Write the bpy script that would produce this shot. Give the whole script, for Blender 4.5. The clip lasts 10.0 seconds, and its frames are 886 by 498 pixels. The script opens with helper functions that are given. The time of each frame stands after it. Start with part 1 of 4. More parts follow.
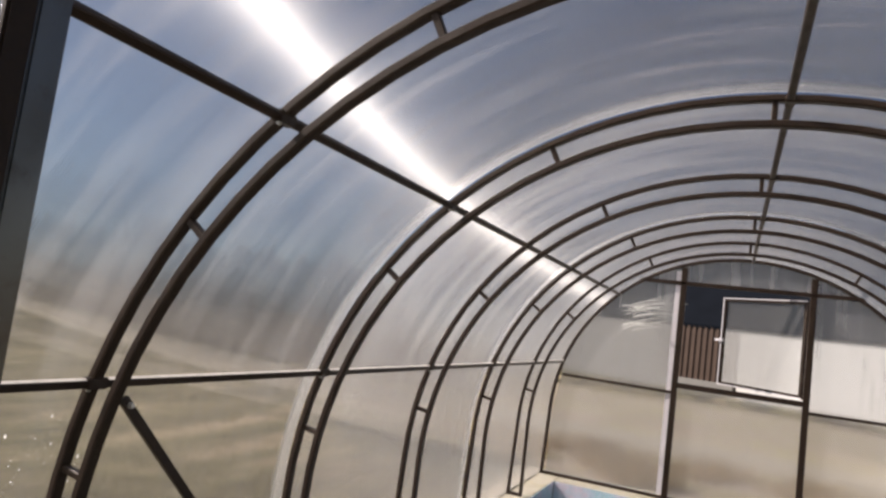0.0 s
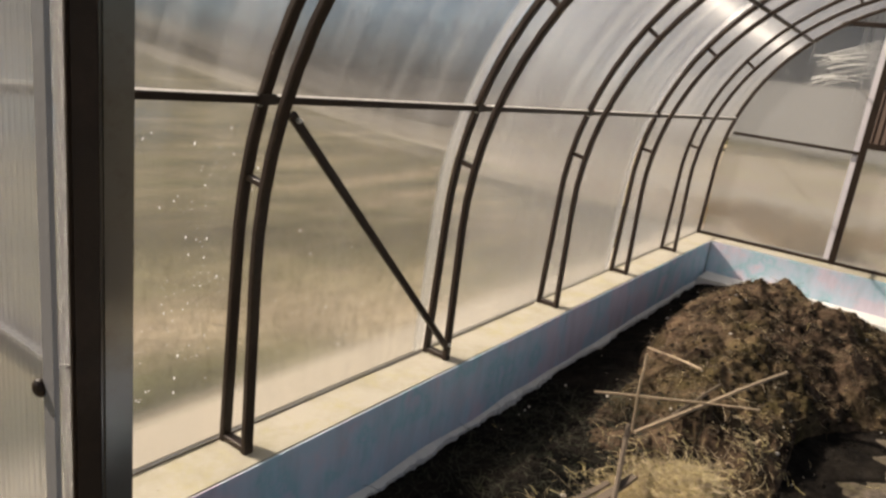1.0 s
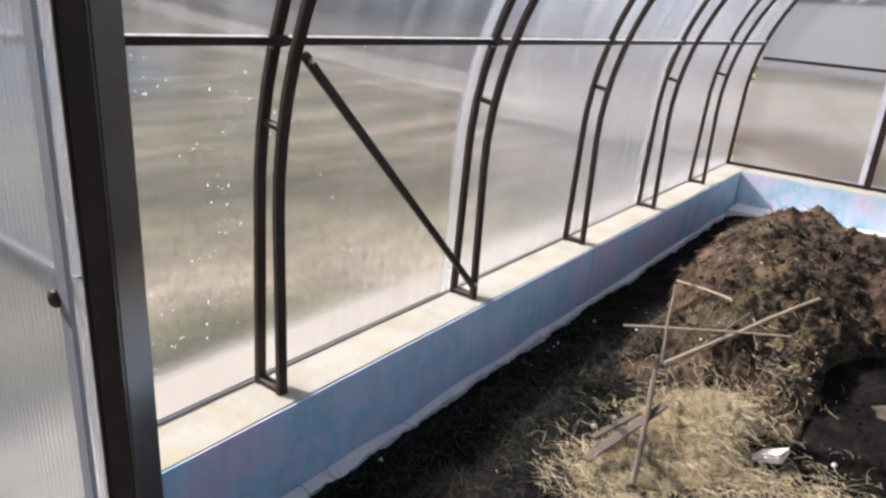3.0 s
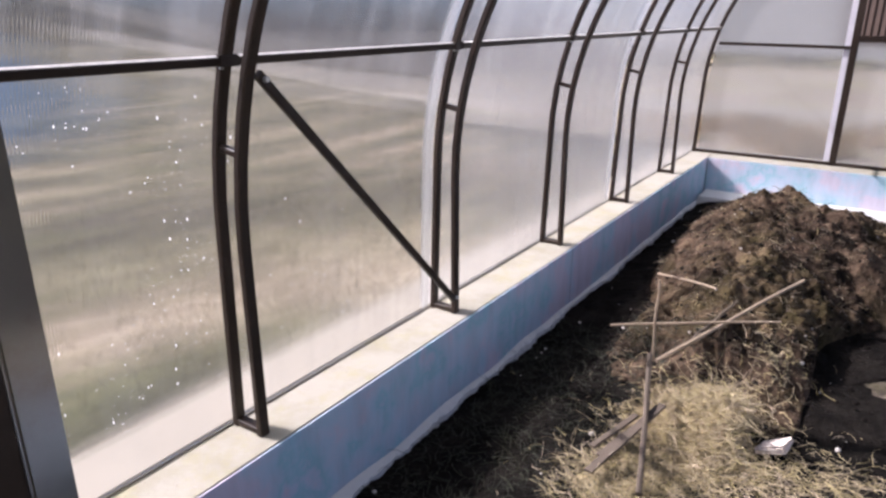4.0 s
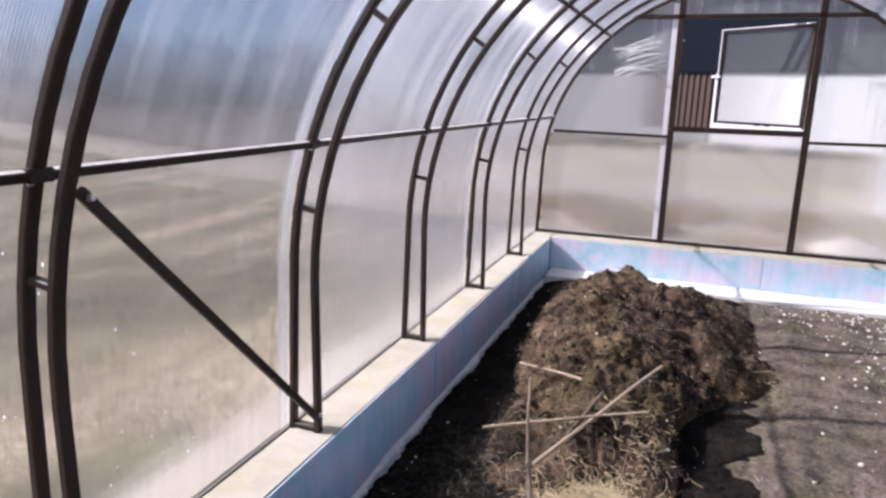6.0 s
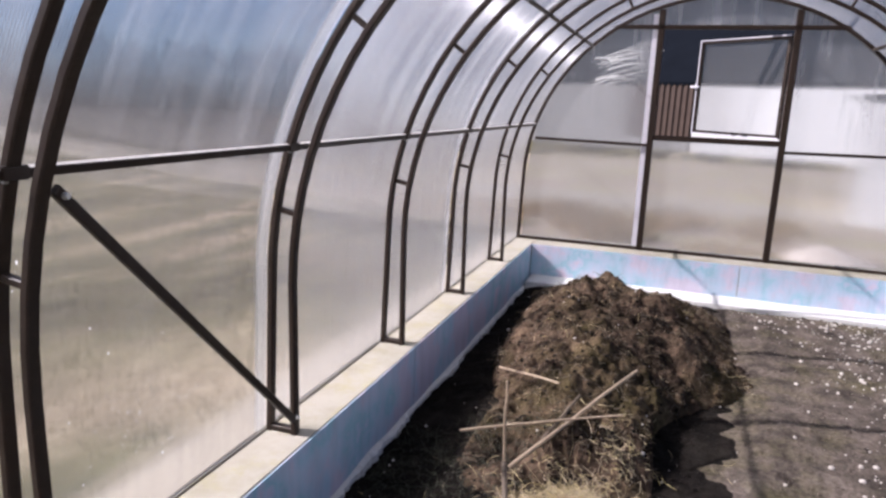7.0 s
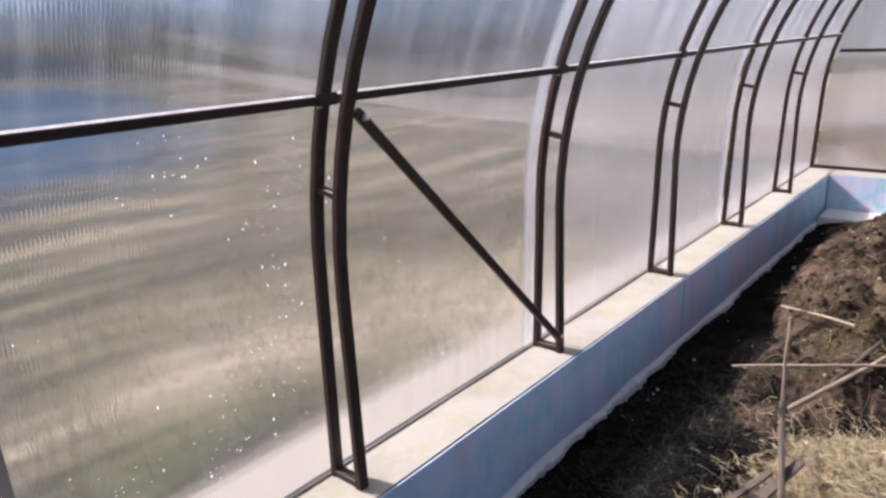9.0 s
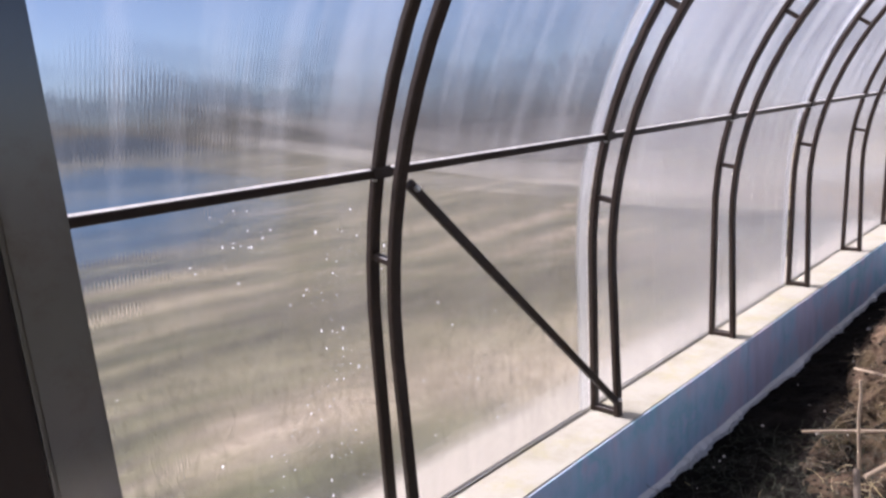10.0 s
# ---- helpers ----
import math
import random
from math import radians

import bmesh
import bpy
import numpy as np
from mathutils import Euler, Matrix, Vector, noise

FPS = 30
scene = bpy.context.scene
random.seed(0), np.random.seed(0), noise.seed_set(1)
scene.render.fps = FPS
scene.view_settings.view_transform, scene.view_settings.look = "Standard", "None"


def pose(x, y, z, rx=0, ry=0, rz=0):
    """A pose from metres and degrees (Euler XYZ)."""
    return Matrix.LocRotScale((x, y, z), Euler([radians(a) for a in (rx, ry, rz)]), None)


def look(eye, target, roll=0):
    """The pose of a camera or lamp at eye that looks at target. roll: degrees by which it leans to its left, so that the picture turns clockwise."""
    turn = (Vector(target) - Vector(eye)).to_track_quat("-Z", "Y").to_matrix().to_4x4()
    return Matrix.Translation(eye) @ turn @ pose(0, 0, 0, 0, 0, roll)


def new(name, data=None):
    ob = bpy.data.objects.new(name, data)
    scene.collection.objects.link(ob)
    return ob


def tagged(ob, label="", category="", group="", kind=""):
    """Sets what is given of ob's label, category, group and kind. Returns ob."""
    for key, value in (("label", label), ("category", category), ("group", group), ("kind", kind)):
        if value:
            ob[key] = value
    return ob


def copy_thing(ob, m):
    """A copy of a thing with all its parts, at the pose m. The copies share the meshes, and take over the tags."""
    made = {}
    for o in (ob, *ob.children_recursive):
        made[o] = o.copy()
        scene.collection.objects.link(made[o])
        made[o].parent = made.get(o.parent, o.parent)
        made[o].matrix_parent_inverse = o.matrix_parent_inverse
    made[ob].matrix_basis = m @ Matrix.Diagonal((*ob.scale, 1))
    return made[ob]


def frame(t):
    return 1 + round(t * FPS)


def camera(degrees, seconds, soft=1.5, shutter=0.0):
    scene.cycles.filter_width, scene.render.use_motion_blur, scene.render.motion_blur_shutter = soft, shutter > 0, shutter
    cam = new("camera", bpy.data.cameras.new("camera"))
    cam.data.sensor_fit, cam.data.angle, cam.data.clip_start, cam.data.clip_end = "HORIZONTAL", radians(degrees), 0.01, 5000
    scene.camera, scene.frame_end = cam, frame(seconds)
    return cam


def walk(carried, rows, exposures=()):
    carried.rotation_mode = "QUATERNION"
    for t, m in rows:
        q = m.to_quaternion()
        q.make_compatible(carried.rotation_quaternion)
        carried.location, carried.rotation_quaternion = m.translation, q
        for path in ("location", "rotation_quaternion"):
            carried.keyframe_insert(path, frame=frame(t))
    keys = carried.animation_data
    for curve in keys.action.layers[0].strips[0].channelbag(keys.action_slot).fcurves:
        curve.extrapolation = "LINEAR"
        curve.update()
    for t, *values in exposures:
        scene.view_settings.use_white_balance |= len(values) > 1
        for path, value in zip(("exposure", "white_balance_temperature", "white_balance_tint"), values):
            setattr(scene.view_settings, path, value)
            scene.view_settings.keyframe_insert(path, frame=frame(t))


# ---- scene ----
cam = camera(66.2, 10.0, 2.6)
PATH = [
    (0, (-0.059, -0.21, 1.584), (-0.861, 1.612, 1.778), 7.4),
    (0.3, (-0.068, -0.21, 1.555), (-1.006, 1.556, 1.586), 8.9),
    (0.5, (-0.057, -0.205, 1.52), (-1.067, 1.518, 1.405), 8.6),
    (1, (-0.065, -0.167, 1.46), (-1.147, 1.431, 0.936), 7.4),
    (1.5, (-0.063, -0.159, 1.445), (-1.16, 1.395, 0.826), 6.3),
    (2, (-0.06, -0.161, 1.451), (-1.182, 1.387, 0.865), 6.0),
    (2.5, (-0.054, -0.163, 1.446), (-1.155, 1.389, 0.831), 5.8),
    (2.7, (-0.048, -0.163, 1.431), (-1.148, 1.373, 0.777), 5.5),
    (3.8, (-0.091, -0.114, 1.441), (-1.195, 1.416, 0.779), -0.4),
    (4, (-0.124, -0.088, 1.422), (-1.168, 1.487, 0.767), 0.2),
    (4.5, (-0.232, -0.013, 1.422), (-1.2, 1.61, 0.767), -0.8),
    (5, (-0.301, 0.018, 1.398), (-1.28, 1.599, 0.66), 0.4),
    (5.5, (-0.305, 0.044, 1.415), (-1.196, 1.694, 0.72), 0.4),
    (6, (-0.292, 0.059, 1.489), (-0.956, 1.892, 1.042), 1.6),
    (6.2, (-0.278, 0.06, 1.491), (-0.858, 1.929, 1.079), 1.3),
    (7.3, (-0.25, 0.018, 1.469), (-0.936, 1.841, 1.017), 3.9),
    (7.5, (-0.235, -0.027, 1.448), (-1.076, 1.694, 0.874), 4.0),
    (8, (-0.331, -0.005, 1.45), (-1.465, 1.52, 0.826), 0.7),
    (8.5, (-0.35, 0.015, 1.436), (-1.51, 1.497, 0.761), -1.1),
    (9, (-0.244, 0.003, 1.439), (-1.507, 1.435, 0.841), -2.7),
    (9.5, (-0.172, -0.014, 1.447), (-1.568, 1.353, 1.019), -4.2),
    (10, (-0.183, -0.024, 1.452), (-1.601, 1.328, 1.05), -4.8),
]
EXPOSURES = [
    (0.0, 0.03, 7200, 18),
    (0.6, -0.02, 8100, 19),
    (1.0, 0.06, 7950, 15),
    (1.4, 0.28, 6250, 13),
    (1.8, 0.45, 6180, 17),
    (2.7, 0.49, 6170, 18),
    (4.0, 0.46, 6150, 25),
    (5.5, 0.46, 6120, 26),
    (6.2, 0.41, 6080, 24),
    (7.5, 0.24, 6250, 25),
    (10.0, 0.46, 6110, 26),
]
walk(cam, [(t, look(eye, target, roll)) for t, eye, target, roll in PATH], EXPOSURES)

# ---- world and sun ----
SUN = Vector((-0.76, -0.21, 0.61)).normalized()
world = bpy.data.worlds.new("sky")
scene.world = world
world.use_nodes = True
wn = world.node_tree.nodes
sky = wn.new("ShaderNodeTexSky")
sky.sky_type = "NISHITA"
sky.sun_disc = False
sky.sun_elevation = math.asin(SUN.z)
sky.sun_rotation = radians(254)
sky.air_density, sky.dust_density, sky.ozone_density = 0.85, 0.1, 4.0
wn["Background"].inputs["Strength"].default_value = 0.06
world.node_tree.links.new(sky.outputs["Color"], wn["Background"].inputs["Color"])
sun = new("sun", bpy.data.lights.new("sun", "SUN"))
sun.data.energy, sun.data.angle, sun.data.color = 4.8, radians(0.55), (1.0, 0.965, 0.915)
sun.matrix_world = look(SUN * 30, (0, 0, 0))


# ---- materials ----
class Nodes:
    """A small helper round one material's node tree."""

    def __init__(self, name):
        self.mat = bpy.data.materials.new(name)
        self.mat.use_nodes = True
        self.tree = self.mat.node_tree
        self.bsdf = self.tree.nodes["Principled BSDF"]
        self.out = self.tree.nodes["Material Output"]
        self.coord = self.tree.nodes.new("ShaderNodeTexCoord").outputs["Object"]

    def node(self, kind, **values):
        n = self.tree.nodes.new(kind)
        for key, value in values.items():
            n.inputs[key.replace("_", " ")].default_value = value
        return n

    def link(self, a, b):
        self.tree.links.new(a, b)

    def mapped(self, scale, source=None):
        m = self.node("ShaderNodeMapping")
        m.inputs["Scale"].default_value = scale
        self.link(source or self.coord, m.inputs["Vector"])
        return m.outputs["Vector"]

    def noise(self, scale, detail=6.0, rough=0.6, vector=None):
        n = self.node("ShaderNodeTexNoise", Scale=scale, Detail=detail, Roughness=rough)
        self.link(vector or self.coord, n.inputs["Vector"])
        return n.outputs["Fac"]

    def ramp(self, fac, stops):
        r = self.node("ShaderNodeValToRGB")
        e = r.color_ramp.elements
        while len(e) < len(stops):
            e.new(0.5)
        for k, (place, value) in zip(e, stops):
            k.position = place
            k.color = (*value, 1) if isinstance(value, tuple) else (value, value, value, 1)
        self.link(fac, r.inputs["Fac"])
        return r.outputs["Color"]

    def mix(self, fac, a, b, blend="MIX"):
        m = self.node("ShaderNodeMix")
        m.data_type, m.blend_type = "RGBA", blend
        for value, index in ((fac, 0), (a, 6), (b, 7)):
            if isinstance(value, (int, float)):
                m.inputs[index].default_value = value
            elif isinstance(value, tuple):
                m.inputs[index].default_value = (*value, 1)
            else:
                self.link(value, m.inputs[index])
        return m.outputs[2]

    def bump(self, height, strength, distance, under=None):
        b = self.node("ShaderNodeBump", Strength=strength, Distance=distance)
        self.link(height, b.inputs["Height"])
        if under:
            self.link(under, b.inputs["Normal"])
        return b.outputs["Normal"]

    def finish(self, color=None, rough=0.6, metal=0.0, normal=None, spec=0.5):
        b = self.bsdf
        if isinstance(color, tuple):
            b.inputs["Base Color"].default_value = (*color, 1)
        elif color:
            self.link(color, b.inputs["Base Color"])
        if isinstance(rough, (int, float)):
            b.inputs["Roughness"].default_value = rough
        else:
            self.link(rough, b.inputs["Roughness"])
        b.inputs["Metallic"].default_value = metal
        b.inputs["Specular IOR Level"].default_value = spec
        if normal:
            self.link(normal, b.inputs["Normal"])
        return self.mat


def make_steel(name, base, rust, gloss=0.3, spec=0.35, metal=0.0, relief=0.25):
    n = Nodes(name)
    spots = n.ramp(n.noise(38, 8, 0.7), [(0.52, 0.0), (0.72, 1.0)])
    tone = n.mix(n.noise(6), tuple(c * 0.75 for c in base), tuple(c * 1.25 for c in base))
    color = n.mix(spots, tone, rust)
    normal = n.bump(n.noise(160, 4), relief, 0.001)
    return n.finish(color, n.ramp(n.noise(20), [(0.3, gloss), (0.8, gloss * 1.7)]), metal, normal, spec)


def make_glare_topped(name, base, glare):
    """Painted steel whose upper faces carry the sky's glare as a pale base colour."""
    n = Nodes(name)
    split = n.node("ShaderNodeSeparateXYZ")
    n.link(n.node("ShaderNodeNewGeometry").outputs["True Normal"], split.inputs[0])
    top = n.ramp(split.outputs["Z"], [(0.80, 0.0), (0.92, 1.0)])
    lying = n.mix(1.0, top, n.ramp(n.noise(22, 6, 0.7), [(0.3, 0.55), (0.65, 1.0)]), "MULTIPLY")
    color = n.mix(lying, n.mix(n.noise(6), tuple(c * 0.75 for c in base), tuple(c * 1.25 for c in base)), glare)
    return n.finish(color, 0.4, 0.0, n.bump(n.noise(160, 4), 0.25, 0.001), 0.3)


def make_polycarbonate(name, axis, haze, rough=0.13, period=0.0075, glint=0.055, clear=0.22, streaks=2.1):
    """Twin-wall sheet: fine channels at right angles to the given axis blur what lies behind, and their webs throw the sun sideways."""
    n = Nodes(name)
    along = (1, 0, 0) if axis == "X" else (0, 1, 0)
    split = n.node("ShaderNodeSeparateXYZ")
    n.link(n.coord, split.inputs[0])
    place = split.outputs[axis]

    def calc(kind, a, b=None):
        m = n.node("ShaderNodeMath")
        m.operation = kind
        for k, value in enumerate((a, b)):
            if isinstance(value, (int, float)):
                m.inputs[k].default_value = value
            elif value is not None:
                n.link(value, m.inputs[k])
        return m.outputs[0]

    def tilted(face, across):
        """The normal face * N + across * axis."""
        scaled = []
        for vector, amount in ((n.node("ShaderNodeNewGeometry").outputs["Normal"], face), (along, across)):
            v = n.node("ShaderNodeVectorMath")
            v.operation = "SCALE"
            if isinstance(vector, tuple):
                v.inputs[0].default_value = vector
            else:
                n.link(vector, v.inputs[0])
            if isinstance(amount, (int, float)):
                v.inputs["Scale"].default_value = amount
            else:
                n.link(amount, v.inputs["Scale"])
            scaled.append(v.outputs[0])
        total = n.node("ShaderNodeVectorMath")
        n.link(scaled[0], total.inputs[0])
        n.link(scaled[1], total.inputs[1])
        unit = n.node("ShaderNodeVectorMath")
        unit.operation = "NORMALIZE"
        n.link(total.outputs[0], unit.inputs[0])
        return unit.outputs[0]

    turn = calc("MULTIPLY", place, 2 * math.pi / period)
    waves = calc("MULTIPLY", calc("SINE", turn), 0.36)
    stretch = n.mapped((30, 2, 2) if axis == "X" else (2, 30, 2))
    smear = calc("MULTIPLY", calc("SUBTRACT", n.noise(1.0, 5, 0.6, stretch), 0.5), 0.45)
    normal = tilted(1.0, calc("ADD", waves, smear))
    runs = n.mapped((9, 0.9, 0.9) if axis == "X" else (0.9, 9, 0.9))
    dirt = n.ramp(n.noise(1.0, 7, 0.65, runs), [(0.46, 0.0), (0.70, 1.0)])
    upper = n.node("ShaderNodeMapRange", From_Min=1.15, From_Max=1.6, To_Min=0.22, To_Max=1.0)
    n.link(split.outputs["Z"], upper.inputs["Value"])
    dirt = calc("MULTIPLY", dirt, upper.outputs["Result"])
    b = n.bsdf
    b.inputs["Base Color"].default_value = (0.94, 0.96, 0.97, 1)
    b.inputs["Transmission Weight"].default_value = 1.0
    b.inputs["IOR"].default_value = 1.1
    b.inputs["Roughness"].default_value = rough
    n.link(normal, b.inputs["Normal"])
    milk = n.node("ShaderNodeBsdfTranslucent", Color=(0.86, 0.87, 0.88, 1))
    film = n.node("ShaderNodeBsdfDiffuse", Color=(0.86, 0.87, 0.88, 1))
    cloudy = n.node("ShaderNodeMixShader", Fac=0.4)
    n.link(milk.outputs[0], cloudy.inputs[1])
    n.link(film.outputs[0], cloudy.inputs[2])
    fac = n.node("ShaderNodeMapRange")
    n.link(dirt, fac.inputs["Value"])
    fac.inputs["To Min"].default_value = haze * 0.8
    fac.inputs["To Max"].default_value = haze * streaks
    mixed = n.node("ShaderNodeMixShader")
    n.link(fac.outputs["Result"], mixed.inputs[0])
    straight = n.node("ShaderNodeBsdfTransparent", Color=(0.95, 0.965, 0.97, 1))
    bent = n.node("ShaderNodeMixShader", Fac=clear)
    n.link(b.outputs[0], bent.inputs[1])
    n.link(straight.outputs[0], bent.inputs[2])
    n.link(bent.outputs[0], mixed.inputs[1])
    n.link(cloudy.outputs[0], mixed.inputs[2])
    webs = n.node("ShaderNodeBsdfHair", Color=(0.95, 0.95, 0.95, 1), RoughnessU=0.015, RoughnessV=1.0)
    webs.component = "Transmission"
    cross = n.node("ShaderNodeVectorMath")
    cross.operation = "CROSS_PRODUCT"
    n.link(n.node("ShaderNodeNewGeometry").outputs["Normal"], cross.inputs[0])
    cross.inputs[1].default_value = along
    n.link(cross.outputs[0], webs.inputs["Tangent"])
    whole = n.node("ShaderNodeMixShader", Fac=glint)
    n.link(mixed.outputs[0], whole.inputs[1])
    n.link(webs.outputs[0], whole.inputs[2])
    n.link(whole.outputs[0], n.out.inputs["Surface"])
    return n.mat


def make_plaster(name, base):
    n = Nodes(name)
    stain = n.ramp(n.noise(4.5, 9, 0.68), [(0.45, 0.0), (0.75, 1.0)])
    color = n.mix(stain, base, (base[0] * 0.72, base[1] * 0.72, base[2] * 0.6))
    moss = n.ramp(n.noise(5.5, 9, 0.75), [(0.52, 0.0), (0.68, 0.75)])
    color = n.mix(moss, color, (0.34, 0.31, 0.17))
    specks = n.ramp(n.noise(60, 4, 0.6), [(0.68, 0.0), (0.74, 0.8)])
    color = n.mix(specks, color, (0.12, 0.10, 0.08))
    normal = n.bump(n.noise(70, 8, 0.7), 0.35, 0.004)
    return n.finish(color, 0.85, 0, normal, 0.25)


def make_soil(name, dark, light, tint=None):
    n = Nodes(name)
    color = n.mix(n.ramp(n.noise(5.0, 7, 0.65), [(0.38, 0.0), (0.66, 1.0)]), dark, light)
    if tint:
        color = n.mix(n.ramp(n.noise(2.1, 7, 0.7), [(0.48, 0.0), (0.66, 0.55)]), color, tint)
    crumbs = n.ramp(n.noise(48, 7, 0.7), [(0.35, 0.5), (0.7, 1.25)])
    color = n.mix(1.0, color, crumbs, "MULTIPLY")
    flecks = n.ramp(n.noise(110, 3, 0.6), [(0.72, 0.0), (0.78, 0.4)])
    color = n.mix(flecks, color, (0.32, 0.26, 0.18))
    normal = n.bump(n.noise(45, 8, 0.7), 0.6, 0.016, n.bump(n.noise(12, 6), 0.9, 0.04))
    return n.finish(color, 1.0, 0, normal, 0.05)


def make_wood(name, base):
    n = Nodes(name)
    grain = n.noise(1.0, 8, 0.7, n.mapped((90, 90, 4)))
    color = n.mix(grain, tuple(c * 0.55 for c in base), tuple(c * 1.3 for c in base))
    return n.finish(color, 0.8, 0, n.bump(grain, 0.5, 0.003), 0.25)


def make_lining():
    n = Nodes("pale_blue_lining")
    # Pale blue paint, with the sky's blue in the shade added to its colour.
    color = n.ramp(n.noise(3.4, 6, 0.6), [(0.40, (0.58, 0.54, 0.63)), (0.45, (0.50, 0.56, 0.66)), (0.53, (0.43, 0.56, 0.66)), (0.58, (0.32, 0.53, 0.61)), (0.62, (0.48, 0.56, 0.67)), (0.68, (0.60, 0.53, 0.62))])
    stain = n.ramp(n.noise(1.0, 7, 0.7, n.mapped((14, 14, 3))), [(0.45, 1.0), (0.72, 0.84)])
    color = n.mix(1.0, color, stain, "MULTIPLY")
    return n.finish(color, 0.75, 0, n.bump(n.noise(55, 7, 0.7), 0.3, 0.003), 0.3)


def make_straw(name, a, b):
    n = Nodes(name)
    g = n.node("ShaderNodeNewGeometry")
    color = n.ramp(g.outputs["Random Per Island"], [(0.0, a), (0.35, b), (0.65, (a[0] * 0.85, a[1] * 0.86, a[2] * 0.70)), (1.0, tuple(c * 0.35 for c in a))])
    return n.finish(color, 0.7, 0, None, 0.3)


def make_field():
    n = Nodes("dry_meadow")
    bands = n.noise(1.0, 6, 0.6, n.mapped((0.16, 0.07, 0.1)))
    color = n.ramp(bands, [(0.30, (0.13, 0.11, 0.095)), (0.42, (0.235, 0.20, 0.165)), (0.50, (0.215, 0.20, 0.14)), (0.58, (0.37, 0.32, 0.265)), (0.72, (0.19, 0.165, 0.135))])
    fine = n.ramp(n.noise(2.2, 9, 0.72), [(0.3, 0.45), (0.7, 1.4)])
    color = n.mix(1.0, color, fine, "MULTIPLY")
    strips = n.ramp(n.noise(1.0, 5, 0.55, n.mapped((1.5, 0.28, 1.0))), [(0.39, (0.06, 0.055, 0.065)), (0.45, (0.36, 0.335, 0.335)), (0.50, (0.80, 0.87, 0.54)), (0.54, (0.92, 0.85, 0.75)), (0.60, (2.0, 1.85, 1.65))])
    color = n.mix(1.0, color, strips, "MULTIPLY")
    patches = n.ramp(n.noise(1.0, 4, 0.6, n.mapped((0.75, 0.13, 1.0))), [(0.36, (0.42, 0.41, 0.42)), (0.47, (0.86, 0.86, 0.86)), (0.53, (0.98, 1.03, 0.86)), (0.64, (1.5, 1.46, 1.42))])
    color = n.mix(1.0, color, patches, "MULTIPLY")
    # a belt of darker, greener grass some metres off
    split = n.node("ShaderNodeSeparateXYZ")
    wander = n.node("ShaderNodeTexNoise", Scale=0.25, Detail=4.0)
    n.link(n.coord, wander.inputs["Vector"])
    shift = n.node("ShaderNodeMath")
    shift.operation = "MULTIPLY_ADD"
    n.link(wander.outputs["Fac"], shift.inputs[0])
    shift.inputs[1].default_value = 5.0
    n.link(n.coord, split.inputs[0])
    n.link(split.outputs["X"], shift.inputs[2])
    place = n.node("ShaderNodeMapRange")
    place.inputs["From Min"].default_value, place.inputs["From Max"].default_value = -22.0, -2.0
    n.link(shift.outputs[0], place.inputs["Value"])
    belt = n.ramp(place.outputs["Result"], [(0.20, 0.2), (0.45, 0.22), (0.78, 0.18), (0.90, 0.0)])
    color = n.mix(belt, color, n.mix(1.0, (0.11, 0.105, 0.06), fine, "MULTIPLY"))
    return n.finish(color, 0.95, 0, n.bump(n.noise(12, 6), 0.8, 0.05), 0.1)


def make_dead_grass():
    """Flattened pale grass with bare pinkish earth and a little new green."""
    n = Nodes("pale_dead_grass")
    wide = n.noise(1.0, 6, 0.65, n.mapped((0.45, 1.3, 1.0)))
    color = n.ramp(wide, [(0.34, (0.30, 0.24, 0.18)), (0.43, (0.56, 0.48, 0.37)), (0.50, (0.47, 0.38, 0.32)), (0.56, (0.44, 0.41, 0.21)), (0.64, (0.66, 0.58, 0.46))])
    fine = n.ramp(n.noise(9, 8, 0.7), [(0.3, 0.6), (0.7, 1.25)])
    return n.finish(n.mix(1.0, color, fine, "MULTIPLY"), 0.95, 0, n.bump(n.noise(20, 6), 0.7, 0.03), 0.1)


def make_plain(name, base, rough=0.6, scale=5.0, spread=0.25, metal=0.0, relief=0.15, spec=0.5):
    n = Nodes(name)
    color = n.mix(n.noise(scale, 7, 0.65), tuple(c * (1 - spread) for c in base), tuple(min(1, c * (1 + spread)) for c in base))
    return n.finish(color, rough, metal, n.bump(n.noise(scale * 12, 6), relief, 0.004), spec)


def make_drop():
    """White splashes and beads that glow when the sun stands behind them."""
    n = Nodes("dried_white_splash")
    glow = n.node("ShaderNodeBsdfTranslucent", Color=(0.95, 0.95, 0.93, 1))
    n.finish((0.9, 0.9, 0.88), 0.2)
    m = n.node("ShaderNodeMixShader", Fac=0.55)
    n.link(n.bsdf.outputs[0], m.inputs[1])
    n.link(glow.outputs[0], m.inputs[2])
    n.link(m.outputs[0], n.out.inputs["Surface"])
    return n.mat


STEEL = make_steel("brown_painted_steel", (0.024, 0.0145, 0.0095), (0.036, 0.021, 0.014), 0.36, 0.25)
# Near-white tone paints the bright reflection along the low purlins' tops.
STEEL_GLARE_TOP = make_glare_topped("glare_topped_brown_steel", (0.023, 0.0145, 0.0105), (0.72, 0.69, 0.64))
STEEL_GREY = make_steel("glossy_grey_steel", (0.15, 0.145, 0.14), (0.12, 0.10, 0.085), 0.12, 0.8, 0.65, 0.012)
ZINC = make_plain("zinc_screw", (0.55, 0.55, 0.53), 0.35, 40, 0.2, 0.9)
